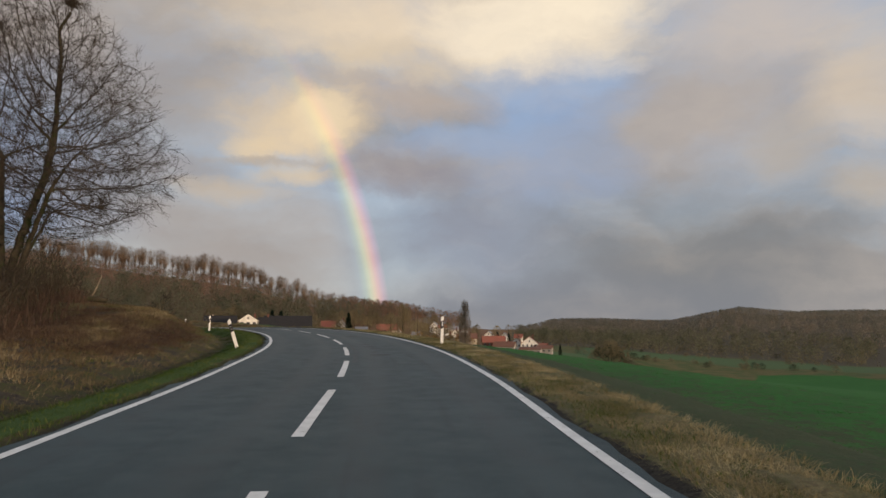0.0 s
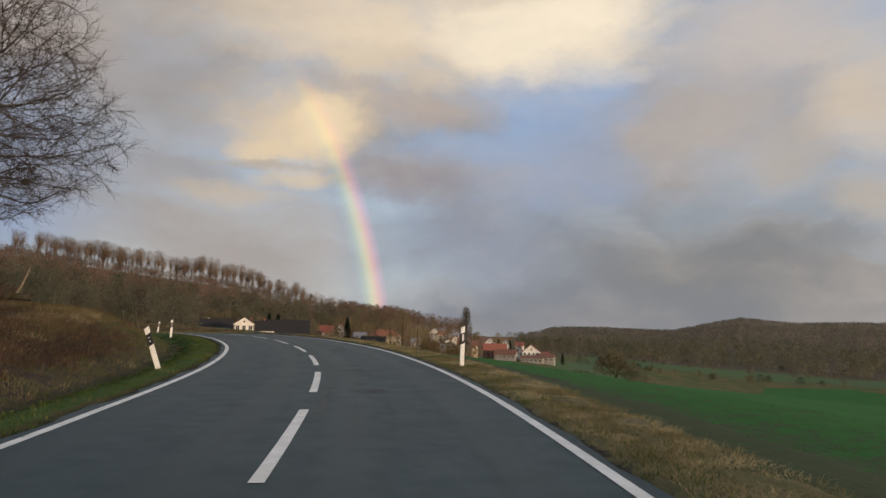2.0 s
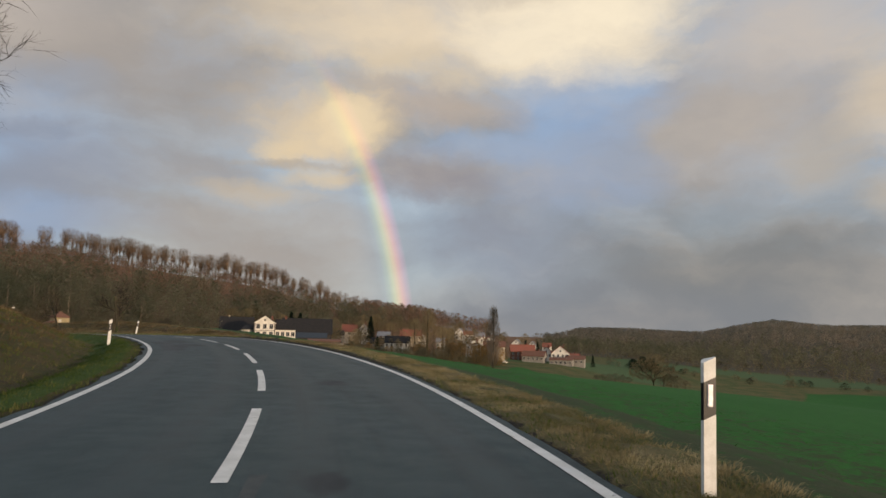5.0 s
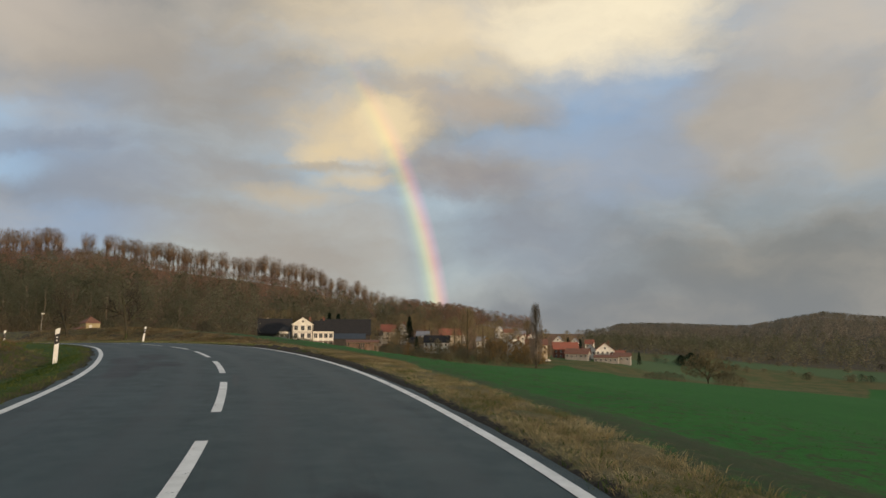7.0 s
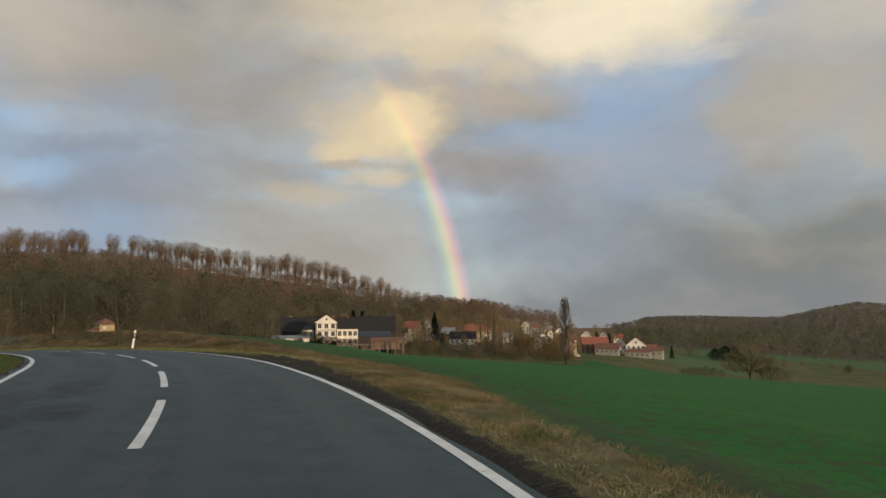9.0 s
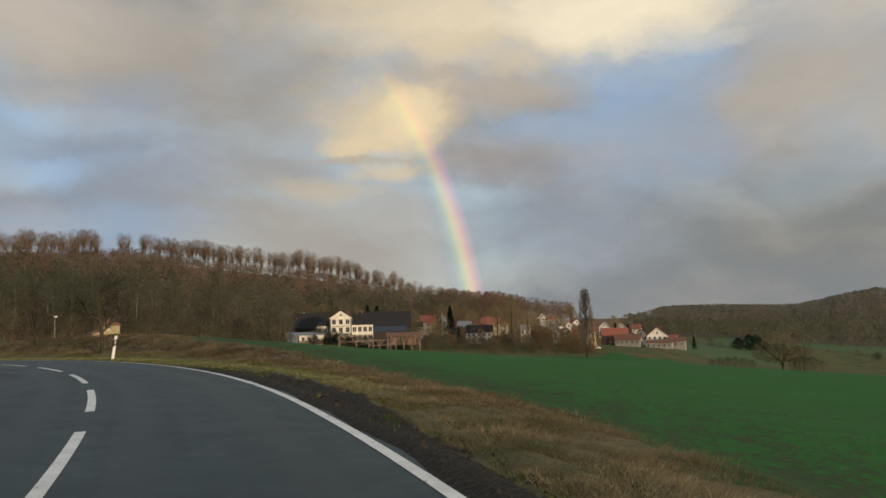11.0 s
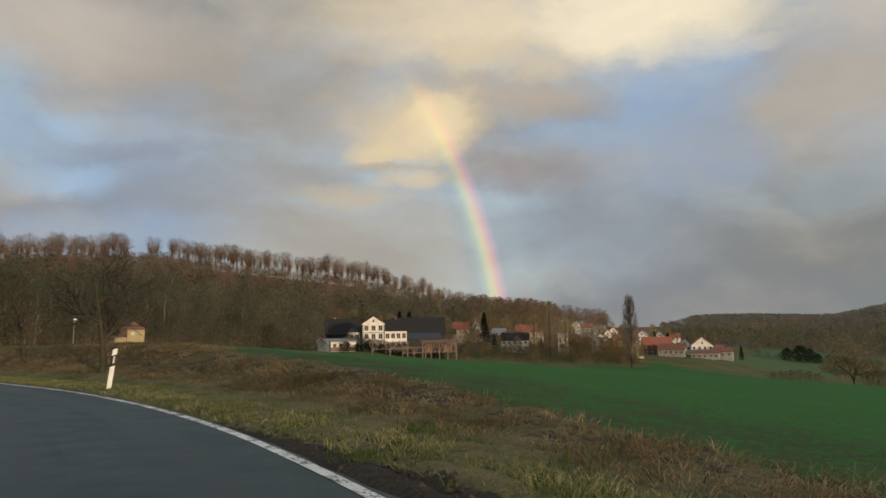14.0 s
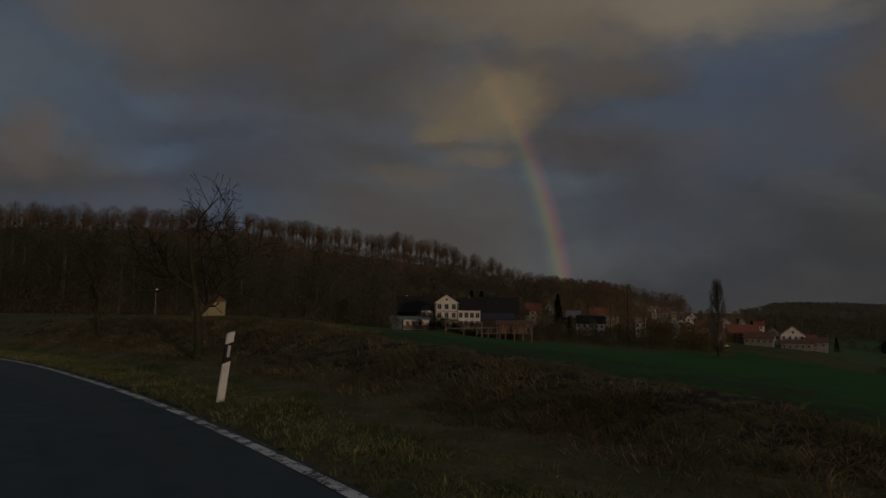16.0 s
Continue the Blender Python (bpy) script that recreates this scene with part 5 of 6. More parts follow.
VILLAGE = (
    # bearing, distance, ridge height, eaves height, front width, gable to the front, wall, roof
    (9.16, 395, 8.8, 4.8, 9.0, 0, 'CREAM', 'RED'),
    (7.95, 400, 9.7, 5.3, 6.3, 1, 'WHITE', 'GREY'),
    (6.02, 380, 4.8, 2.2, 7.3, 0, 'WHITE', 'GREY'),
    (4.73, 360, 2.3, -1.3, 13.9, 0, 'WHITE', 'SLATE'),
    (3.67, 415, 6.8, 3.0, 13.8, 0, 'CREAM', 'RED'),
    (2.72, 430, 5.7, 2.8, 5.3, 1, 'WHITE', 'RED'),
    (0.77, 380, 1.8, -0.8, 4.7, 0, 'WHITE', 'GREY'),
    (-2.23, 385, 0.8, -2.0, 10.1, 1, 'WHITE', 'GREY'),
    (-2.83, 405, 3.3, -0.4, 6.4, 1, 'WHITE', 'BROWN'),
    (-4.16, 370, 0.5, -2.5, 12.3, 0, 'CREAM', 'BROWN'),
    (-0.50, 540, 10.3, 6.7, 7.6, 1, 'WHITE', 'GREY'),
    (-1.34, 520, 7.7, 5.1, 8.2, 0, 'WHITE', 'RED'),
    (-2.37, 500, 5.9, 3.5, 7.9, 0, 'CREAM', 'GREY'),
    (-3.34, 505, 4.9, 2.0, 6.2, 1, 'WHITE', 'RED'),
    (-6.61, 388, -1.3, -5.0, 14.6, 0, 'BRICK', 'RED'),
    (-7.76, 375, -4.7, -7.4, 13.1, 0, 'RENDER', 'BROWN'),
    (-8.73, 398, -2.2, -6.0, 7.7, 1, 'WHITE', 'RED'),
    (-9.99, 392, -1.4, -5.8, 11.0, 1, 'WHITE', 'RED'),
    (-10.97, 402, -6.2, -8.4, 8.5, 0, 'CREAM', 'RED'),
    (-11.48, 382, -7.0, -8.8, 9.4, 0, 'RENDER', 'BROWN'),
    (-10.20, 374, -8.1, -9.3, 13.1, 0, 'RENDER', 'BROWN'),
    (-7.05, 530, 0.8, -2.2, 5.6, 1, 'WHITE', 'GREY'),
    (-8.25, 545, -0.4, -3.5, 6.7, 0, 'WHITE', 'RED'),
    (-5.71, 500, 2.1, -1.1, 7.0, 1, 'WHITE', 'GREY'),
    (10.17, 380, 5.0, 2.4, 6.0, 0, 'RENDER', 'SLATE'),
    (6.51, 372, 1.1, -2.1, 8.5, 0, 'RENDER', 'SLATE'),
)
for row in VILLAGE:
    az, r, ridge, eaves, width, gable, wall, roof = row
    house(az, r, ridge, eaves, width, gable, wall, roof, turn=(az * 37) % 24 - 12, chimney=r < 450)


def villa():
    """Two-storey white villa with a pedimented front and hipped wings."""
    m, g = facing(16.64, 292)
    t = thing("villa", "white two-storey villa with pedimented gable and dark hipped roof", "villa", m=m)
    eaves, top, w, d = 7.2 - g, 10.4 - g, 9.4, 12.0
    v, f = gable_walls(w, d, eaves, top - 0.05, -1.0, False)
    part("centre_wall", mesh("centre_wall", v, f, WALLS["WHITE"]), t)
    v, f = roof_slabs(w, d, eaves, top, False, 0.5)
    part("centre_roof", mesh("centre_roof", v, f, ROOFS["SLATE"]), t)
    # pediment mouldings and string courses
    part("cornice", box_mesh("cornice", (w + 0.7, 0.3, 0.35), WALLS["WHITE"], 0.04, (0, -d / 2 - 0.12, eaves - 0.1)), t, "white moulded cornice")
    part("string_course", box_mesh("string_course", (w + 0.1, 0.2, 0.25), M_STONE, 0.03, (0, -d / 2 - 0.08, eaves - 3.6)), t, "stone string course")
    for sgn in (-1, 1):
        part("corner_strip", box_mesh("corner_strip", (0.5, 0.16, eaves), M_STONE, 0.03, (sgn * (w / 2 - 0.3), -d / 2 - 0.07, eaves / 2)), t)
    bm = bmesh.new()
    bmesh.ops.create_cone(bm, cap_ends=True, segments=20, radius1=0.55, radius2=0.55, depth=0.15, matrix=Matrix.Translation((0, -d / 2 - 0.05, eaves + 1.15)) @ Matrix.Rotation(radians(90), 4, "X"))
    part("round_window", from_bm("round_window", bm, M_STONE), t, "round gable window")
    for row in range(3):
        for k in (-1, 0, 1):
            window(t, k * 2.9, -d / 2 - 0.05, eaves - 1.75 - row * 3.4, 0, 1.35)
    # wings
    for x0, w2, zr, ze, y0 in ((9.3, 9.2, 9.0 - g, 4.0 - g, 1.2), (-8.0, 4.6, 6.2 - g, 3.8 - g, 1.5)):
        d2 = 9.0
        v = [(x0 + sx * w2 / 2, y0 + sy * d2 / 2, z) for z in (-1.0, ze) for sx, sy in ((-1, -1), (1, -1), (1, 1), (-1, 1))]
        f = [(0, 1, 5, 4), (1, 2, 6, 5), (2, 3, 7, 6), (3, 0, 4, 7), (4, 5, 6, 7)]
        part("wing_wall", mesh("wing_wall", v, f, WALLS["WHITE"]), t)
        e = 0.5
        side = 1 if x0 > 0 else -1
        v = [(x0 + sx * (w2 / 2 + e), y0 + sy * (d2 / 2 + e), ze + dz) for dz in (0.02, 0.22) for sx, sy in ((-1, -1), (1, -1), (1, 1), (-1, 1))]
        v += [(x0 - side * w2 * 0.5, y0, zr), (x0 + side * w2 * 0.12, y0, zr)]
        a, b = (8, 9) if side > 0 else (9, 8)
        f = [(3, 2, 1, 0), (0, 1, 5, 4), (1, 2, 6, 5), (2, 3, 7, 6), (3, 0, 4, 7), (4, 5, b, a), (6, 7, a, b), (5, 6, b), (7, 4, a)]
        part("wing_roof", mesh("wing_roof", v, f, ROOFS["SLATE"]), t, "dark slate hipped roof")
        n = 4 if w2 > 6 else 2
        for row in range(2):
            for k in range(n):
                window(t, x0 + (k + 0.5) / n * w2 - w2 / 2, y0 - d2 / 2 - 0.05, ze - 1.9 - row * 3.3, 0, 1.3)
    for x in (3.2, 9.5):
        part("chimney", box_mesh("chimney", (0.9, 0.9, 2.4), WALLS["BRICK"], 0.05, (x, 2.5, 9.4 - g)), t, "brick chimney")


villa()
house(19.1, 320, 10.1, 3.2, 16, 0, "DARK", "SLATE", 13, 0, "barn", False, False, words="large barn with steep dark slate roof behind the villa")
house(12.9, 326, 10.3, 2.7, 25, 0, "DARK", "SLATE", 15, 0, "barn", False, False, words="long barn with steep dark slate roof behind the villa")
house(12.5, 307, 2.9, 0.7, 15, 0, "DARK", "METAL", 7, 0, "lean_to", False, False, words="low lean-to with blue-grey sheet roof beside the barn")
house(19.75, 332, 11.3, 10.0, 3.0, 1, "CREAM", "SLATE", 4, 0, "dormer_house", False, False, words="small cream gabled house among the dark barns")


def flat_shed():
    m, g = facing(19.66, 280)
    t = thing("shed", "low outbuilding with grey flat roof and white front", "shed", m=m)
    top = 0.2 - g
    part("wall", box_mesh("wall", (10.0, 6.0, top + 1), WALLS["WHITE"], 0, (2.6, 0, top / 2 - 0.5)), t)
    part("side_wall", box_mesh("side_wall", (4.6, 6.2, top + 1), WALLS["BLUE"], 0, (-5.2, 0, top / 2 - 0.5)), t, "blue-grey boarded end")
    v = [(-8, -4, top), (8, -4, top), (8, 4, top + 1.0), (-8, 4, top + 1.0), (-8, -4, top + 0.3), (8, -4, top + 0.3), (8, 4, top + 1.3), (-8, 4, top + 1.3)]
    f = [(3, 2, 1, 0), (4, 5, 6, 7), (0, 1, 5, 4), (1, 2, 6, 5), (2, 3, 7, 6), (3, 0, 4, 7)]
    part("roof", mesh("roof", v, f, ROOFS["FELT"]), t, "sloping grey felt roof")
    for x in (-0.8, 1.6, 4.2):
        window(t, x, -3.05, top - 1.5, 0, 0.95)
    part("plinth", box_mesh("plinth", (10.1, 0.2, 1.6), M_TIMBER, 0.02, (2.6, -3.1, 0.9)), t, "brown boarded plinth")


flat_shed()


def timber_stand(az, r, width, top_z, bays, roofed):
    """Open timber frame with posts, rails and braces."""
    m, g = facing(az, r)
    h = top_z - g
    t = thing("timber_shelter", "open weathered timber frame shelter below the villa", "shelter", "timber shelters", m)

    def beam(name, a, b, w):
        a, b = Vector(a), Vector(b)
        d = b - a
        me = box_mesh(name, (w, w, d.length), M_TIMBER, 0.02)
        part(name, me, t, m=Matrix.Translation((a + b) / 2) @ d.to_track_quat("Z", "Y").to_matrix().to_4x4())

    for k in range(bays + 1):
        x = (k / bays - 0.5) * width
        for y in (-2, 2):
            beam("post", (x, y, -0.5), (x, y, h), 0.32)
            if k < bays:
                x2 = ((k + 1) / bays - 0.5) * width
                beam("brace", (x, y, h * 0.45), (x + (x2 - x) * 0.35, y, h - 0.2), 0.22)
                beam("brace", (x2, y, h * 0.45), (x2 - (x2 - x) * 0.35, y, h - 0.2), 0.22)
        beam("cross_beam", (x, -2.4, h), (x, 2.4, h), 0.26)
    for y in (-2, 2):
        beam("rail", (-width / 2 - 0.4, y, h), (width / 2 + 0.4, y, h), 0.3)
        beam("rail", (-width / 2, y, h * 0.55), (width / 2, y, h * 0.55), 0.2)
    if roofed:
        v = [(-width / 2 - 0.6, -3, h + 0.2), (width / 2 + 0.6, -3, h + 0.2), (width / 2 + 0.6, 3, h + 1.1), (-width / 2 - 0.6, 3, h + 1.1)]
        v += [(x, y, z + 0.16) for x, y, z in v]
        part("roof", mesh("roof", v, [(3, 2, 1, 0), (4, 5, 6, 7), (0, 1, 5, 4), (1, 2, 6, 5), (2, 3, 7, 6), (3, 0, 4, 7)], ROOFS["BROWN"]), t, "low brown roof")
        for x in (-width * 0.28, width * 0.22):
            part("back_panel", box_mesh("back_panel", (width * 0.32, 0.15, h * 0.45), WALLS["TAN"], 0.02, (x, 1.7, h * 0.72)), t, "reddish boarded panel")


timber_stand(15.3, 268, 13.6, -0.4, 2, False)
timber_stand(11.2, 275, 13.4, -0.9, 4, True)
timber_stand(13.3, 276, 9.0, -2.6, 2, False)


def tower():
    """Small yellow transformer tower with a red hipped roof and a lean-to."""
    m, g = facing(35.0, 122, 20)
    t = thing("transformer_tower", "small yellow rendered tower with red-brown pyramid roof", "tower", m=m)
    h = 4.3 - g
    part("wall", box_mesh("wall", (2.6, 2.6, h + 1), WALLS["YELLOW"], 0.03, (0, 0, h / 2 - 0.5)), t)
    e = 1.55
    v = [(-e, -e, h), (e, -e, h), (e, e, h), (-e, e, h), (0, 0, h + 1.3)]
    part("roof", mesh("roof", v, [(3, 2, 1, 0), (0, 1, 4), (1, 2, 4), (2, 3, 4), (3, 0, 4)], ROOFS["BROWN"]), t, "red-brown tiled pyramid roof")
    part("hatch", box_mesh("hatch", (0.5, 0.1, 0.5), M_FRAME, 0.01, (-0.5, -1.34, h - 0.6)), t, "pale hatch")
    part("lean_to_wall", box_mesh("lean_to_wall", (2.0, 2.2, 1.9), WALLS["YELLOW"], 0.02, (-2.0, 0, h - 2.1)), t)
    v = [(-3.2, -1.3, h - 1.4), (-1.0, -1.3, h - 0.7), (-1.0, 1.3, h - 0.7), (-3.2, 1.3, h - 1.4)]
    v += [(x, y, z + 0.14) for x, y, z in v]
    part("lean_to_roof", mesh("lean_to_roof", v, [(3, 2, 1, 0), (4, 5, 6, 7), (0, 1, 5, 4), (1, 2, 6, 5), (2, 3, 7, 6), (3, 0, 4, 7)], ROOFS["BROWN"]), t, "red-brown tiled lean-to roof")


tower()


def street_lamp():
    m, g = facing(38.8, 120)
    t = thing("street_lamp", "slim grey street lamp with a small pale head", "street lamp", m=m)
    h = 5.8 - g
    v, f = [], []
    tube(v, f, Vector((0, 0, -0.5)), Vector((0, 0, h)), 0.09, 0.05, 8)
    part("pole", mesh("pole", v, f, M_STONE, True), t)
    part("lamp_head", box_mesh("lamp_head", (0.5, 0.34, 0.2), WALLS["WHITE"], 0.05, (0.1, 0, h + 0.08)), t, "pale lamp head")


street_lamp()


def parked_car():
    """Small white car parked by the poplar."""
    m, g = facing(-5.26, 347, 70)
    m = m @ pose(0, 0, max(-12.9 - g, 0))
    t = thing("car", "small white car parked beside the poplar", "car", m=m)
    body = [(-2.0, 0.45), (-2.05, 0.8), (-1.25, 0.92), (-0.75, 1.42), (0.75, 1.45), (1.45, 0.95), (2.0, 0.85), (2.05, 0.45)]
    v = [(x, y, z) for y in (-0.82, 0.82) for x, z in body]
    n = len(body)
    f = [tuple(range(n - 1, -1, -1)), tuple(range(n, 2 * n))] + [(i, (i + 1) % n, (i + 1) % n + n, i + n) for i in range(n)]
    part("body", mesh("body", v, f, WALLS["WHITE"]), t)
    part("side_glass", box_mesh("side_glass", (1.7, 1.68, 0.38), M_GLASS, 0.05, (0.05, 0, 1.17)), t, "dark windows")
    for x in (-1.25, 1.25):
        for y in (-0.75, 0.75):
            bm = bmesh.new()
            bmesh.ops.create_cone(bm, cap_ends=True, segments=16, radius1=0.32, radius2=0.32, depth=0.2, matrix=Matrix.Translation((x, y, 0.32)) @ Matrix.Rotation(radians(90), 4, "X"))
            part("wheel", from_bm("wheel", bm, M_BLACK), t)


parked_car()


# ---------------------------------------------------------------- shrubs, hedges and single trees of the valley
def shrub_meshes(seed, h, w, slivers, width, mat, upright=0.55, low=0.02):
    tv, tf, cv, cf = sliver_tree(seed, h, w, low, slivers, width, 0.09, upright, single=True, limbs=12)
    return mesh("branchwork", tv, tf, M_BARK), soft_crown("twigs", cv, cf, mat, h, 0.0, 0.05)


def shrub(name, label, category, x, y, meshes, k=1.0, kz=1.0, group="", turn=0.0):
    t = thing(name, label, category, group, pose(x, y, ground_at(x, y) - 0.15, 0, 0, turn) @ Matrix.Diagonal((k, k, k * kz, 1)))
    part("branchwork", meshes[0], t)
    part("crown", meshes[1], t)
    return t


SHRUBS = [shrub_meshes(400 + k, 6.0, 3.4, 520, 0.12, M_SHRUB) for k in range(4)]
BUSHES = [shrub_meshes(404 + k, 6.0, 3.6, 700, 0.11, M_BUSH, 0.3) for k in range(3)]
HEDGES = [shrub_meshes(410 + k, 6.0, 3.6, 700, 0.12, M_HEDGE, 0.3) for k in range(2)]
WILLOWS = [shrub_meshes(420 + k, 9.0, 4.6, 900, 0.09, M_WILLOW, 0.75, 0.05) for k in range(2)]


def conifer_meshes(seed, h, w):
    tv, tf, cv, cf = sliver_tree(seed, h, w, 0.04, 900, 0.2, 0.25, -0.2, False)
    return mesh("trunk", tv, tf, M_BARK), mesh("needles", cv, cf, M_CONIFER)


CONIFERS = [conifer_meshes(440 + k, 12, 3.0) for k in range(2)]


def build_valley_trees():
    rng = random.Random(9)
    # hedge of brown shrubs along the foot of the field
    for k in range(46):
        az = rng.uniform(-4.6, 13.5)
        r = float(np.interp(az, [-5, 5, 13.5], [330, 312, 296])) + rng.uniform(-12, 22)
        x, y = polar(az, r)
        shrub("shrub", "bare brown shrub in the hedge below the field", "shrub", x, y, rng.choice(SHRUBS), rng.uniform(0.55, 1.15), rng.uniform(0.8, 1.3), "hedge shrubs", rng.uniform(0, 360))
    for az, r, k in ((-3.9, 332, 1.3), (-2.9, 336, 1.1), (-1.2, 338, 1.15), (0.2, 345, 1.1), (-4.9, 329, 0.95), (2.2, 350, 0.8), (-3.4, 330, 1.15), (-2.0, 334, 1.2), (-0.5, 340, 1.0), (-4.4, 334, 1.2), (-2.6, 352, 1.2), (-1.0, 356, 1.1)):
        x, y = polar(az, r)
        shrub("willow", "orange-brown bare willow at the edge of the village", "tree", x, y, rng.choice(WILLOWS), k, rng.uniform(0.95, 1.2), "village willows", rng.uniform(0, 360))
    for k in range(46):
        az = rng.uniform(-5.0, 9.5)
        x, y = polar(az, float(np.interp(az, [-5, 5, 9.5], [334, 322, 312])) + rng.uniform(-4, 26))
        if k % 3:
            shrub("bush", "rounded olive-brown bare bush below the village", "shrub", x, y, rng.choice(BUSHES), rng.uniform(0.7, 1.25), rng.uniform(0.8, 1.1), "bushes below the village", rng.uniform(0, 360))
        else:
            shrub("willow", "orange-brown bare willow at the edge of the village", "tree", x, y, rng.choice(WILLOWS), rng.uniform(0.55, 0.9), rng.uniform(0.9, 1.1), "village willows", rng.uniform(0, 360))
    # dark hedge before the villa and the barns
    for k in range(34):
        az = 11.0 + 8.2 * k / 33 + rng.uniform(-0.1, 0.1)
        x, y = polar(az, float(np.interp(az, [11, 14, 19.2], [289, 280, 275])) + rng.uniform(-2, 3))
        shrub("hedge_shrub", "dense dark shrub in the hedge before the villa", "shrub", x, y, rng.choice(HEDGES), rng.uniform(0.42, 0.72), rng.uniform(0.8, 1.1), "hedge before the villa", rng.uniform(0, 360))
    # bushes before the woods
    for az, r, k in ((22.0, 245, 0.95), (22.9, 247, 0.7), (28.1, 215, 1.55), (26.5, 225, 1.1), (31.0, 190, 0.8), (33.6, 128, 0.55), (30.6, 205, 1.0), (24.6, 240, 0.9), (20.9, 262, 0.8), (18.3, 280, 0.95), (17.6, 283, 0.8), (16.9, 282, 0.75), (16.2, 283, 0.8), (15.5, 284, 0.75), (14.6, 285, 0.8), (13.9, 287, 0.8), (17.9, 285, 0.85), (17.2, 284, 0.85), (16.5, 285, 0.9), (15.9, 284, 0.8), (15.1, 285, 0.9), (14.2, 286, 0.9), (18.7, 282, 1.1), (18.5, 286, 1.2), (22.5, 250, 1.0)):
        x, y = polar(az, r)
        shrub("bush", "rounded olive-brown bare bush before the woods", "shrub", x, y, rng.choice(BUSHES), k, rng.uniform(0.9, 1.2), "bushes by the woods", rng.uniform(0, 360))
    # scrub at the foot of the hill
    for k in range(70):
        az = rng.uniform(20, 52)
        rf = float(np.interp(az, RIDGE_AZ, FOOT_R))
        x, y = polar(az, rf * rng.uniform(0.86, 1.03))
        shrub("scrub", "bare scrub at the foot of the wooded hill", "shrub", x, y, rng.choice(SHRUBS), rng.uniform(0.7, 1.5), rng.uniform(0.9, 1.3), "scrub below the woods", rng.uniform(0, 360))
    # hedges and single bushes on the meadows
    for k in range(80):
        az = rng.uniform(-36, -13)
        r = rng.choice((445, 450, 520, 590)) + rng.uniform(-10, 10)
        x, y = polar(az, r)
        shrub("hedge_bush", "low dark bush in the meadow hedges", "shrub", x, y, rng.choice(SHRUBS + HEDGES), rng.uniform(0.5, 1.0), rng.uniform(0.6, 0.9), "meadow bushes", rng.uniform(0, 360))
    for az, r, k in ((-17.4, 243, 0.5), (-16.8, 244, 0.6), (-16.2, 244, 0.65), (-15.6, 246, 0.6), (-15.0, 246, 0.55), (-14.4, 248, 0.45), (-20.4, 240, 0.75), (-21.0, 239, 0.85), (-21.6, 238, 0.85), (-22.2, 240, 0.6)):
        x, y = polar(az, r)
        shrub("hedge_bush", "low brown bush beside the fruit tree", "shrub", x, y, rng.choice(SHRUBS), k * 1.15, 0.8, "meadow bushes", rng.uniform(0, 360))
    for az, r, k in ((7.28, 386, 1.35), (6.5, 341, 0.75), (-12.8, 396, 0.55), (-6.6, 470, 0.9), (-7.6, 480, 0.85), (8.6, 400, 0.8), (13.6, 344, 1.35), (14.4, 350, 1.3), (13.0, 352, 1.2), (17.6, 420, 0.9)):
        x, y = polar(az, r)
        t = thing("conifer", "dark green conifer among the bare trees", "tree", "valley conifers", pose(x, y, ground_at(x, y) - 0.3, 0, 0, rng.uniform(0, 360)) @ Matrix.Diagonal((k, k, k * 1.15, 1)))
        mt, mc = rng.choice(CONIFERS)
        part("trunk", mt, t)
        part("needles", mc, t)
    clump = [(mesh("trunk", *sliver_tree(450 + k, 9, 4.4, 0.03, 1100, 0.22, 0.3, 0.3)[:2], M_BARK), mesh("crown", *sliver_tree(450 + k, 9, 4.4, 0.03, 1100, 0.22, 0.3, 0.3)[2:], M_CONIFER)) for k in range(2)]
    for az, r, k in ((-16.0, 432, 0.75), (-16.8, 430, 1.0), (-17.5, 434, 0.85), (-18.0, 431, 0.6)):
        x, y = polar(az, r)
        bare_tree("evergreen_tree", "rounded dark evergreen tree on the meadow", pose(x, y, ground_at(x, y) - 0.2, 0, 0, rng.uniform(0, 360)) @ Matrix.Diagonal((k, k, k, 1)), rng.choice(clump), "meadow evergreens")
    # bare trees between the houses
    kinds = [(mesh("trunk", *sliver_tree(460 + k, 18, 6.4, 0.22, 900, 0.09, 0.35, 0.5, single=True, limbs=14)[:2], M_BARK), mesh("crown", *sliver_tree(460 + k, 18, 6.4, 0.22, 900, 0.09, 0.35, 0.5, single=True, limbs=14)[2:], M_SHRUB)) for k in range(3)]
    spots = [(1.9, 345, 1.5), (3.2, 362, 1.1), (0.6, 366, 1.0)]
    spots += [(rng.uniform(-7.5, 11), rng.uniform(372, 600), rng.uniform(0.6, 0.95)) for _ in range(75)]
    spots += [(rng.uniform(-6, 10.5), rng.uniform(338, 372), rng.uniform(0.38, 0.68)) for _ in range(40)]
    spots += [(rng.uniform(9, 21), rng.uniform(336, 352), rng.uniform(0.7, 1.0)) for _ in range(14)]
    for az, r, k in spots:
        if -8 < az < -5.4 and r < 420:
            continue
        x, y = polar(az, r)
        bare_tree("bare_tree", "bare deciduous tree among the village houses", pose(x, y, ground_at(x, y) - 0.2, 0, 0, rng.uniform(0, 360)) @ Matrix.Diagonal((k, k, k, 1)), rng.choice(kinds), "village trees")


build_valley_trees()


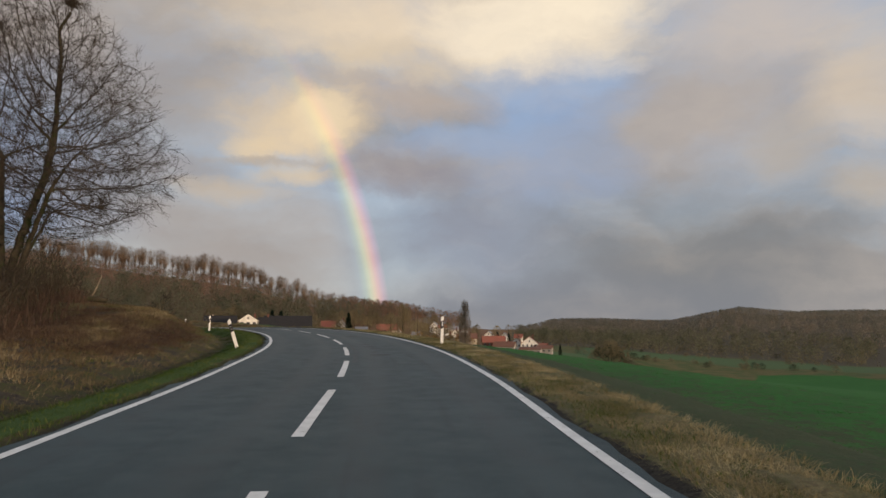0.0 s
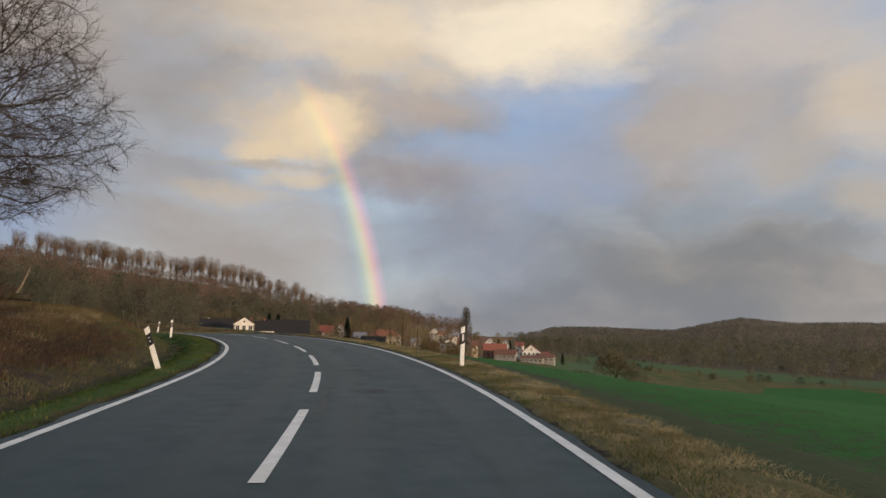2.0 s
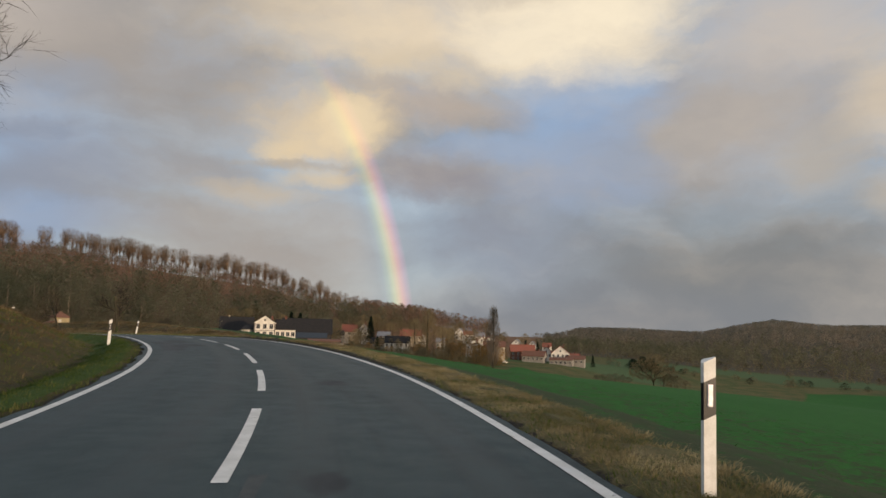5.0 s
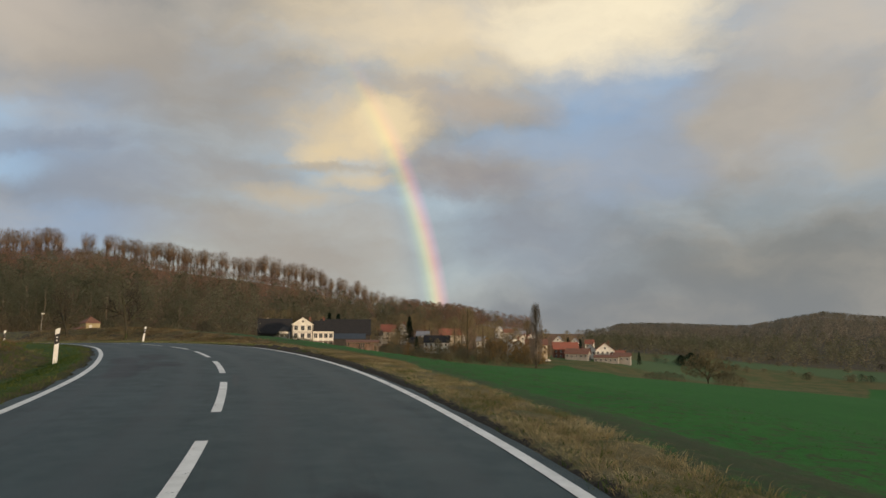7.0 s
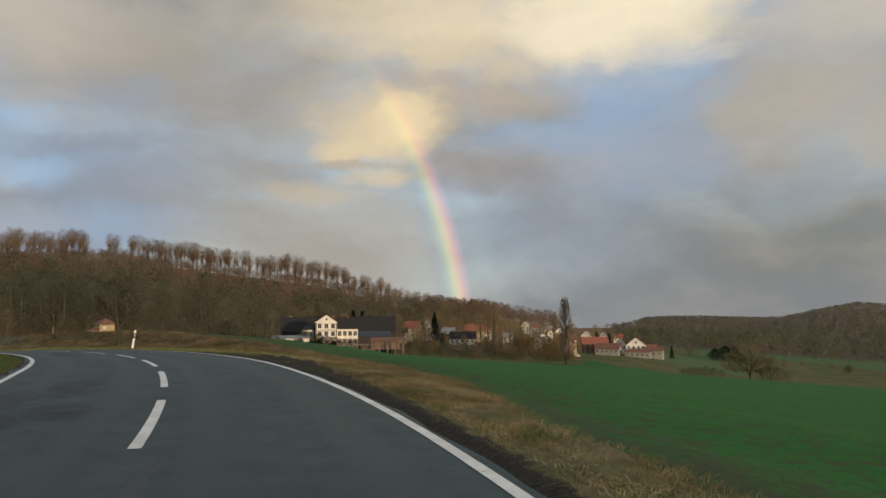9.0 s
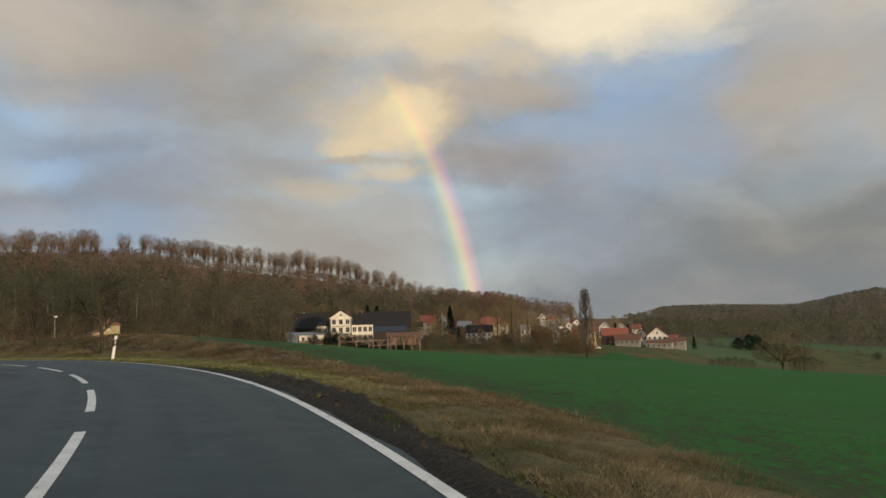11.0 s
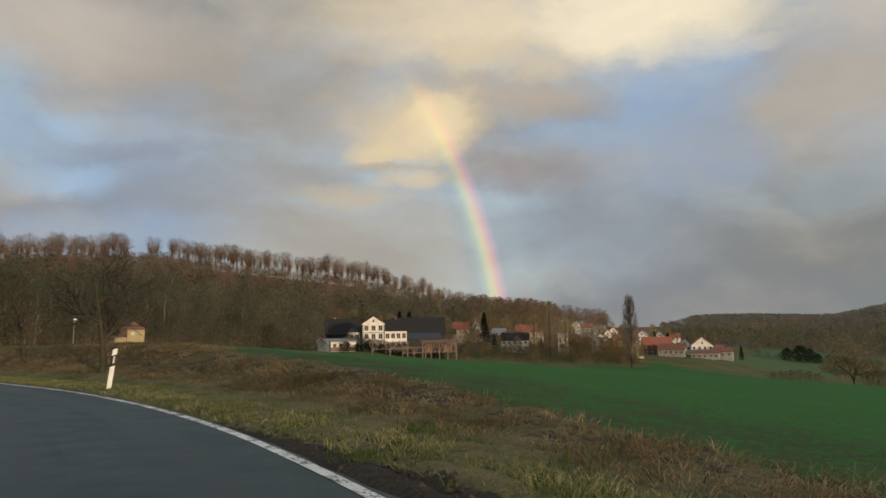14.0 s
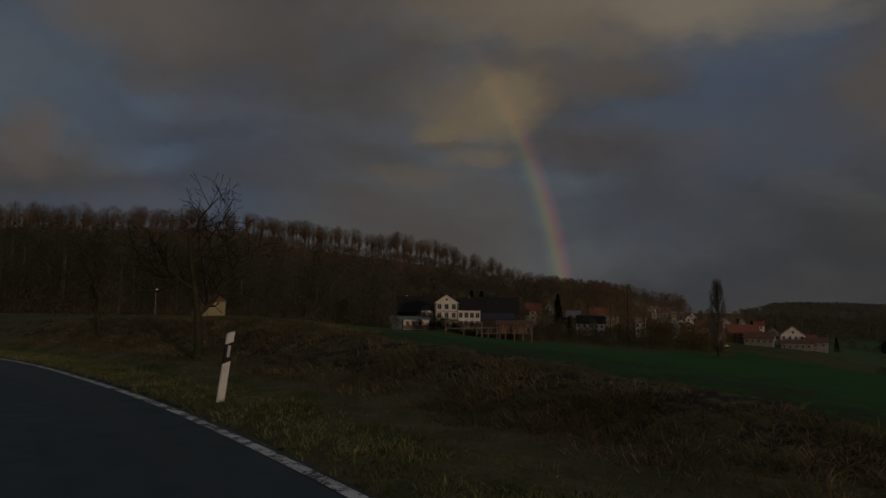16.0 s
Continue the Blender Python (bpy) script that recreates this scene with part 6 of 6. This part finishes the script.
# ---------------------------------------------------------------- thicket on the inside of the bend
def build_thicket():
    rng = random.Random(14)
    kinds = [bare_tree_meshes(500 + k, ((0, 0, 0.2, 0.1, 1.0), (0.3, 0.2, -0.3, 0.3, 0.8), (-0.2, 0.3, 0.1, -0.4, 0.9), (0.1, -0.3, 0.5, 0.2, 0.7)), 2.6, 0.045, 2, (0, 0, 0.05), 0.02, 0.006, 0.3) for k in range(4)]
    for k in range(170):
        s, off = rng.uniform(8, 64), -rng.uniform(11.5, 40) if k % 3 else -rng.uniform(11.0, 18)
        if s > 38 and off > -16:
            continue
        p = on_road(s, off)
        if math.hypot(p.x + 22.3, p.y - 34.9) < 1.2:
            continue
        kk = rng.uniform(0.8, 1.5) * (0.75 if off > -17 else 1.0)
        t = thing("thicket_shrub", "tangled bare shrub on the bank above the road", "shrub", "thicket shrubs", pose(p.x, p.y, ground_at(p.x, p.y) - 0.1, 0, 0, rng.uniform(0, 360)) @ Matrix.Diagonal((kk, kk, kk, 1)))
        mt, mc = rng.choice(kinds)
        part("branchwork", mt, t)
        part("crown", mc, t)
    for k in range(60):
        s, off = rng.uniform(12, 38), -rng.uniform(17, 46)
        p = on_road(s, off)
        kk = rng.uniform(1.6, 2.5)
        t = thing("thicket_tree", "tall dark tangled young tree above the bank", "tree", "thicket trees", pose(p.x, p.y, ground_at(p.x, p.y) - 0.1, 0, 0, rng.uniform(0, 360)) @ Matrix.Diagonal((kk, kk, kk, 1)))
        mt, mc = rng.choice(kinds)
        part("branchwork", mt, t)
        part("crown", mc, t)
    # a fallen log and two pale dead stems
    x, y = -20.0, 36.5
    v, f = [], []
    for i in range(6):
        a, b = i / 6, (i + 1) / 6
        tube(v, f, Vector((-1.5 + 3.0 * a, 0.05 * math.sin(5 * a), 0.1 * math.sin(3 * a))), Vector((-1.5 + 3.0 * b, 0.05 * math.sin(5 * b), 0.1 * math.sin(3 * b))), 0.2 - 0.06 * a, 0.2 - 0.06 * b, 9)
    log = part("log", mesh("log", v, f, M_BARK, True), None, "", pose(x, y, ground_at(x, y) + 0.16, 0, 0, 12))
    tagged(log, "fallen bark-covered log lying on the bank", "log")
    pale = mottled("dead_wood", (0.24, 0.2, 0.14), (0.17, 0.14, 0.1), 3.0, 0.9, 0.0, 0.4)
    for x, y, lean, h in ((-20.6, 38.6, 24, 1.7), (-23.4, 39.8, -6, 2.2)):
        v, f = [], []
        tube(v, f, Vector((0, 0, -0.3)), Vector((0.1, 0, h * 0.5)), 0.07, 0.055, 7)
        tube(v, f, Vector((0.1, 0, h * 0.5)), Vector((0.0, 0.1, h)), 0.055, 0.03, 7)
        st = part("dead_stem", mesh("dead_stem", v, f, pale, True), None, "", pose(x, y, ground_at(x, y), 0, lean, 0))
        tagged(st, "pale barkless dead stem in the thicket", "dead stem", "dead stems")


build_thicket()


# ---------------------------------------------------------------- grass
def blades(name, label, parent_name, x, y, n_per, length, spread, width, bend, mat, seed, rise=1.0):
    """Tufts of bent blades rooted at the given places, in one mesh."""
    nr = np.random.default_rng(seed)
    z = height(x, y)
    k = len(x)
    L = np.repeat(length if isinstance(length, np.ndarray) else np.full(k, length), n_per) * nr.uniform(0.5, 1.15, k * n_per)
    px, py, pz = (np.repeat(q, n_per) for q in (x, y, z))
    a = nr.uniform(0, 2 * np.pi, k * n_per)
    rr = spread * np.sqrt(nr.uniform(0, 1, k * n_per))
    root = np.stack([px + rr * np.cos(a), py + rr * np.sin(a), pz - 0.03], 1)
    out = nr.uniform(0.1, 1.0, k * n_per) * bend
    d = np.stack([np.cos(a + nr.normal(0, 0.6, k * n_per)), np.sin(a), np.zeros(k * n_per)], 1)
    side = np.stack([-np.sin(a * 3.1), np.cos(a * 3.1), np.zeros(k * n_per)], 1) * (width * nr.uniform(0.6, 1.3, k * n_per))[:, None]
    mid = root + d * (L * out * 0.35)[:, None] + np.array([0, 0, 1]) * (L * 0.6 * rise)[:, None]
    tip = root + d * (L * out)[:, None] + np.array([0, 0, 1]) * (L * rise * np.sqrt(np.maximum(0.08, 1 - 0.7 * out**2)))[:, None]
    v = np.stack([root - side, root + side, mid + side * 0.7, mid - side * 0.7, tip], 1).reshape(-1, 3)
    i = np.arange(k * n_per) * 5
    quads = np.stack([i, i + 1, i + 2, i + 3], 1)
    tris = np.stack([i + 3, i + 2, i + 4], 1)
    me = bpy.data.meshes.new(name)
    me.from_pydata(v, [], quads.tolist() + tris.tolist())
    me.materials.append(mat)
    ob = part(name, me)
    tagged(ob, label, "grass", kind="stuff")


def scatter(nr, n, s0, s1, o0, o1, keep=None):
    s, o = nr.uniform(s0, s1, n), nr.uniform(o0, o1, n)
    if keep is not None:
        m = nr.uniform(0, 1, n) < keep(s, o)
        s, o = s[m], o[m]
    c = [np.interp(s, ROAD_S, ROAD[:, k]) for k in range(2)]
    nx, ny = (np.interp(s, ROAD_S, ROAD_N[:, k]) for k in range(2))
    return c[0] + nx * o, c[1] + ny * o


def patchy(s, o, k):
    return 0.5 + 0.5 * np.sin(s * 0.9 * k + 1.3 * np.sin(o * 1.7 + k)) * np.cos(o * 1.1 * k + s * 0.31)


def build_grass():
    nr = np.random.default_rng(8)
    mud = lambda s: np.interp(s, [-20, 10, 25, 33, 42, 48, 53, 56, 59, 63], [3.16, 3.2, 3.28, 3.44, 3.6, 4.02, 4.1, 3.8, 3.4, 3.18])
    # dry straw on the outer verge
    keep = lambda s, o: smooth(o, mud(s) - 0.02, mud(s) + 0.16) * smooth(o - verge_width(s), 0.22, -0.12) * (0.5 + 0.5 * patchy(s, o, 1.0))
    x, y = scatter(nr, 11000, -6, 42, 3.1, 4.8, keep)
    blades("verge_straw", "dry straw-coloured grass along the outer verge", "", x, y, 20, 0.19, 0.14, 0.0024, 1.7, M_STRAW, 21, 0.55)
    x, y = scatter(nr, 7000, 38, 50, 3.3, 7.6, keep)
    blades("bend_straw", "dry straw-coloured grass where the verge widens", "", x, y, 16, 0.22, 0.18, 0.003, 1.7, M_BANK, 35, 0.5)
    keep = lambda s, o: smooth(o, 5.0, 6.2) * smooth(o, np.interp(s, [70, 80], [8.3, 13.0]), np.interp(s, [70, 80], [7.2, 9.0])) * (0.3 + 0.7 * patchy(s, o, 0.8))
    x, y = scatter(nr, 15000, 46, 92, 4.8, 11.5, keep)
    blades("bank_straw", "tall brown dead grass on the bank beyond the bend", "", x, y, 12, 0.34, 0.26, 0.0055, 1.5, M_BANK, 22, 0.5)
    green = lambda s, o: smooth(o, mud(s) - 0.05, mud(s) + 0.3) * smooth(o - mud(s), 3.0, 1.2) * (0.4 + 0.6 * patchy(s, o, 1.4))
    x, y = scatter(nr, 11000, 44, 92, 3.4, 11.5, green)
    blades("bank_grass", "dull green grass on the bank beyond the bend", "", x, y, 9, 0.15, 0.2, 0.005, 1.3, M_GRASS, 29, 0.7)
    x, y = scatter(nr, 7000, 46, 92, 5.2, 11.0, keep)
    blades("bank_bracken", "brown dead bracken on the bank beyond the bend", "", x, y, 9, 0.32, 0.26, 0.007, 1.6, M_BRACKEN, 23, 0.5)
    # short green grass nearest to the tarmac
    keep = lambda s, o: smooth(o, mud(s) - 0.15, mud(s) + 0.1) * smooth(o - mud(s), np.interp(s, [50, 58], [1.1, 2.2]), 0.3) * (0.45 + 0.55 * patchy(s, o, 1.6))
    x, y = scatter(nr, 20000, -6, 90, 3.2, 7.0, keep)
    blades("verge_grass", "short green grass beside the tarmac", "", x, y, 9, 0.11, 0.1, 0.005, 1.1, M_GRASS, 24, 0.8)
    # pale trodden grass along the line beyond the bend
    keep = lambda s, o: smooth(o, mud(s) - 0.1, mud(s) + 0.15) * smooth(o - mud(s), 1.5, 0.7) * (0.5 + 0.5 * patchy(s, o, 1.1))
    x, y = scatter(nr, 9000, 50, 92, 3.1, 6.6, keep)
    blades("edge_straw", "pale green and straw grass along the edge line", "", x, y, 12, 0.16, 0.14, 0.005, 1.4, M_EDGE, 34, 0.7)
    # tufts that live on in the churned mud
    keep = lambda s, o: smooth(o, mud(s) + 0.1, mud(s) - 0.2) * smooth(patchy(s, o, 2.1), 0.62, 0.85)
    x, y = scatter(nr, 2600, 36, 64, 3.35, 5.8, keep)
    blades("mud_grass", "scattered grass tufts in the churned mud", "", x, y, 8, 0.12, 0.1, 0.006, 1.3, M_GRASS, 31, 0.7)
    # tall brush at the top of the inner bank
    keep = lambda s, o: smooth(-o, 10.5, 12.5) * (0.3 + 0.7 * patchy(s, o, 0.6))
    x, y = scatter(nr, 4500, 4, 42, -30, -10.5, keep)
    blades("bank_brush", "tall dark tangled brush at the top of the inner bank", "", x, y, 7, 1.3, 0.5, 0.012, 1.1, M_BRAMBLE, 32, 0.9)
    # inner side of the bend
    keep = lambda s, o: smooth(left_edge(s) - o, 0.2, 0.42) * np.where(-o < 4.6, 1.0, np.where(s > 21, 1.0, 0.45)) * smooth(-o, 11.5, np.where(s > 21, 9.0, 6.0)) * (0.5 + 0.5 * patchy(s, o, 1.2))
    x, y = scatter(nr, 16000, -4, 74, -11.5, -2.7, keep)
    blades("inner_grass", "green grass on the inner verge of the bend", "", x, y, 9, 0.11, 0.12, 0.0045, 1.1, M_GRASS, 25)
    keep = lambda s, o: smooth(left_edge(s) - o, 0.3, 0.5) * smooth(left_edge(s) - o, 2.3, 1.5) * (0.6 + 0.4 * patchy(s, o, 1.5))
    x, y = scatter(nr, 12000, -4, 46, -5.2, -2.9, keep)
    blades("inner_turf", "short dense green turf beside the inner edge line", "", x, y, 11, 0.075, 0.1, 0.0035, 1.3, M_TURF, 36, 0.8)
    keep = lambda s, o: smooth(-o, 5.0, 6.4) * smooth(-o, 13, 9) * np.interp(s, [6, 13, 24, 25], [0.3, 1.0, 1.0, 0.4]) * (0.3 + 0.7 * patchy(s, o, 0.9))
    x, y = scatter(nr, 17000, 2, 60, -13, -4.0, keep)
    blades("inner_bracken", "reddish brown dead bracken on the inner bank", "", x, y, 10, 0.32, 0.24, 0.0055, 1.5, M_BRACKEN, 26, 0.6)
    keep = lambda s, o: smooth(-o, 3.9, 4.8) * smooth(-o, 11, 7) * np.interp(s, [9, 14, 22, 23], [1.0, 0.5, 0.4, 0.1]) * (0.3 + 0.7 * patchy(s, o, 0.7))
    x, y = scatter(nr, 19000, -4, 62, -14, -3.8, keep)
    blades("inner_straw", "dry straw on the inner bank", "", x, y, 12, 0.28, 0.2, 0.004, 1.5, M_BANK, 27, 0.6)
    keep = lambda s, o: smooth(-o, 5.2, 6.4) * smooth(s, 9, 14) * smooth(s, 30, 24) * (0.4 + 0.6 * patchy(s, o, 0.8))
    x, y = scatter(nr, 12000, 4, 30, -14, -5.4, keep)
    blades("bramble", "dark reddish brown brambles on the inner bank", "", x, y, 8, 0.4, 0.3, 0.006, 1.6, M_BRAMBLE, 30, 0.55)
    # pale fringe along the top of the inner bank
    keep = lambda s, o: smooth(-o, 6.8, 7.6) * smooth(-o, 9.4, 8.4) * smooth(patchy(s, o, 0.5), 0.2, 0.7)
    x, y = scatter(nr, 2200, -2, 31, -9.4, -7.0, keep)
    blades("bank_fringe", "tall pale dead grass along the top of the inner bank", "", x, y, 12, 0.36, 0.2, 0.004, 1.2, M_BANK, 37, 0.8)
    # young wheat on the near part of the field
    keep = lambda s, o: smooth(o - verge_width(s), 0.5, np.interp(s, [38, 50], [6.0, 3.0])) * smooth(o, 24, 10)
    x, y = scatter(nr, 17000, 0, 62, 5.2, 24, keep)
    blades("young_wheat", "short green shoots of young wheat", "", x, y, 4, 0.07, 0.16, 0.006, 1.7, M_WHEAT, 28, 0.6)
    # clods of turned mud on the outside of the bend
    verts, faces = [], []
    rng = random.Random(33)
    for _ in range(500):
        s = rng.uniform(40, 62)
        o = rng.uniform(3.3, max(3.5, float(mud(s)) + 0.6))
        p = on_road(s, o, float(right_profile(s, np.array(o))))
        r = rng.choice((0.02, 0.025, 0.03, 0.04, 0.055)) * rng.uniform(0.7, 1.2)
        i = len(verts)
        for a in range(6):
            t = a / 6 * 2 * math.pi
            verts.append((p.x + r * rng.uniform(0.8, 1.5) * math.cos(t), p.y + r * rng.uniform(0.8, 1.5) * math.sin(t), p.z - 0.03))
        verts.append((p.x + r * rng.uniform(-0.4, 0.4), p.y + r * rng.uniform(-0.4, 0.4), p.z + r * rng.uniform(0.3, 0.7)))
        faces += [(i + a, i + (a + 1) % 6, i + 6) for a in range(6)]
    clods = part("mud_clods", mesh("mud_clods", verts, faces, M_EARTH))
    tagged(clods, "dark clods of churned mud beside the tarmac", "mud", kind="stuff")


build_grass()
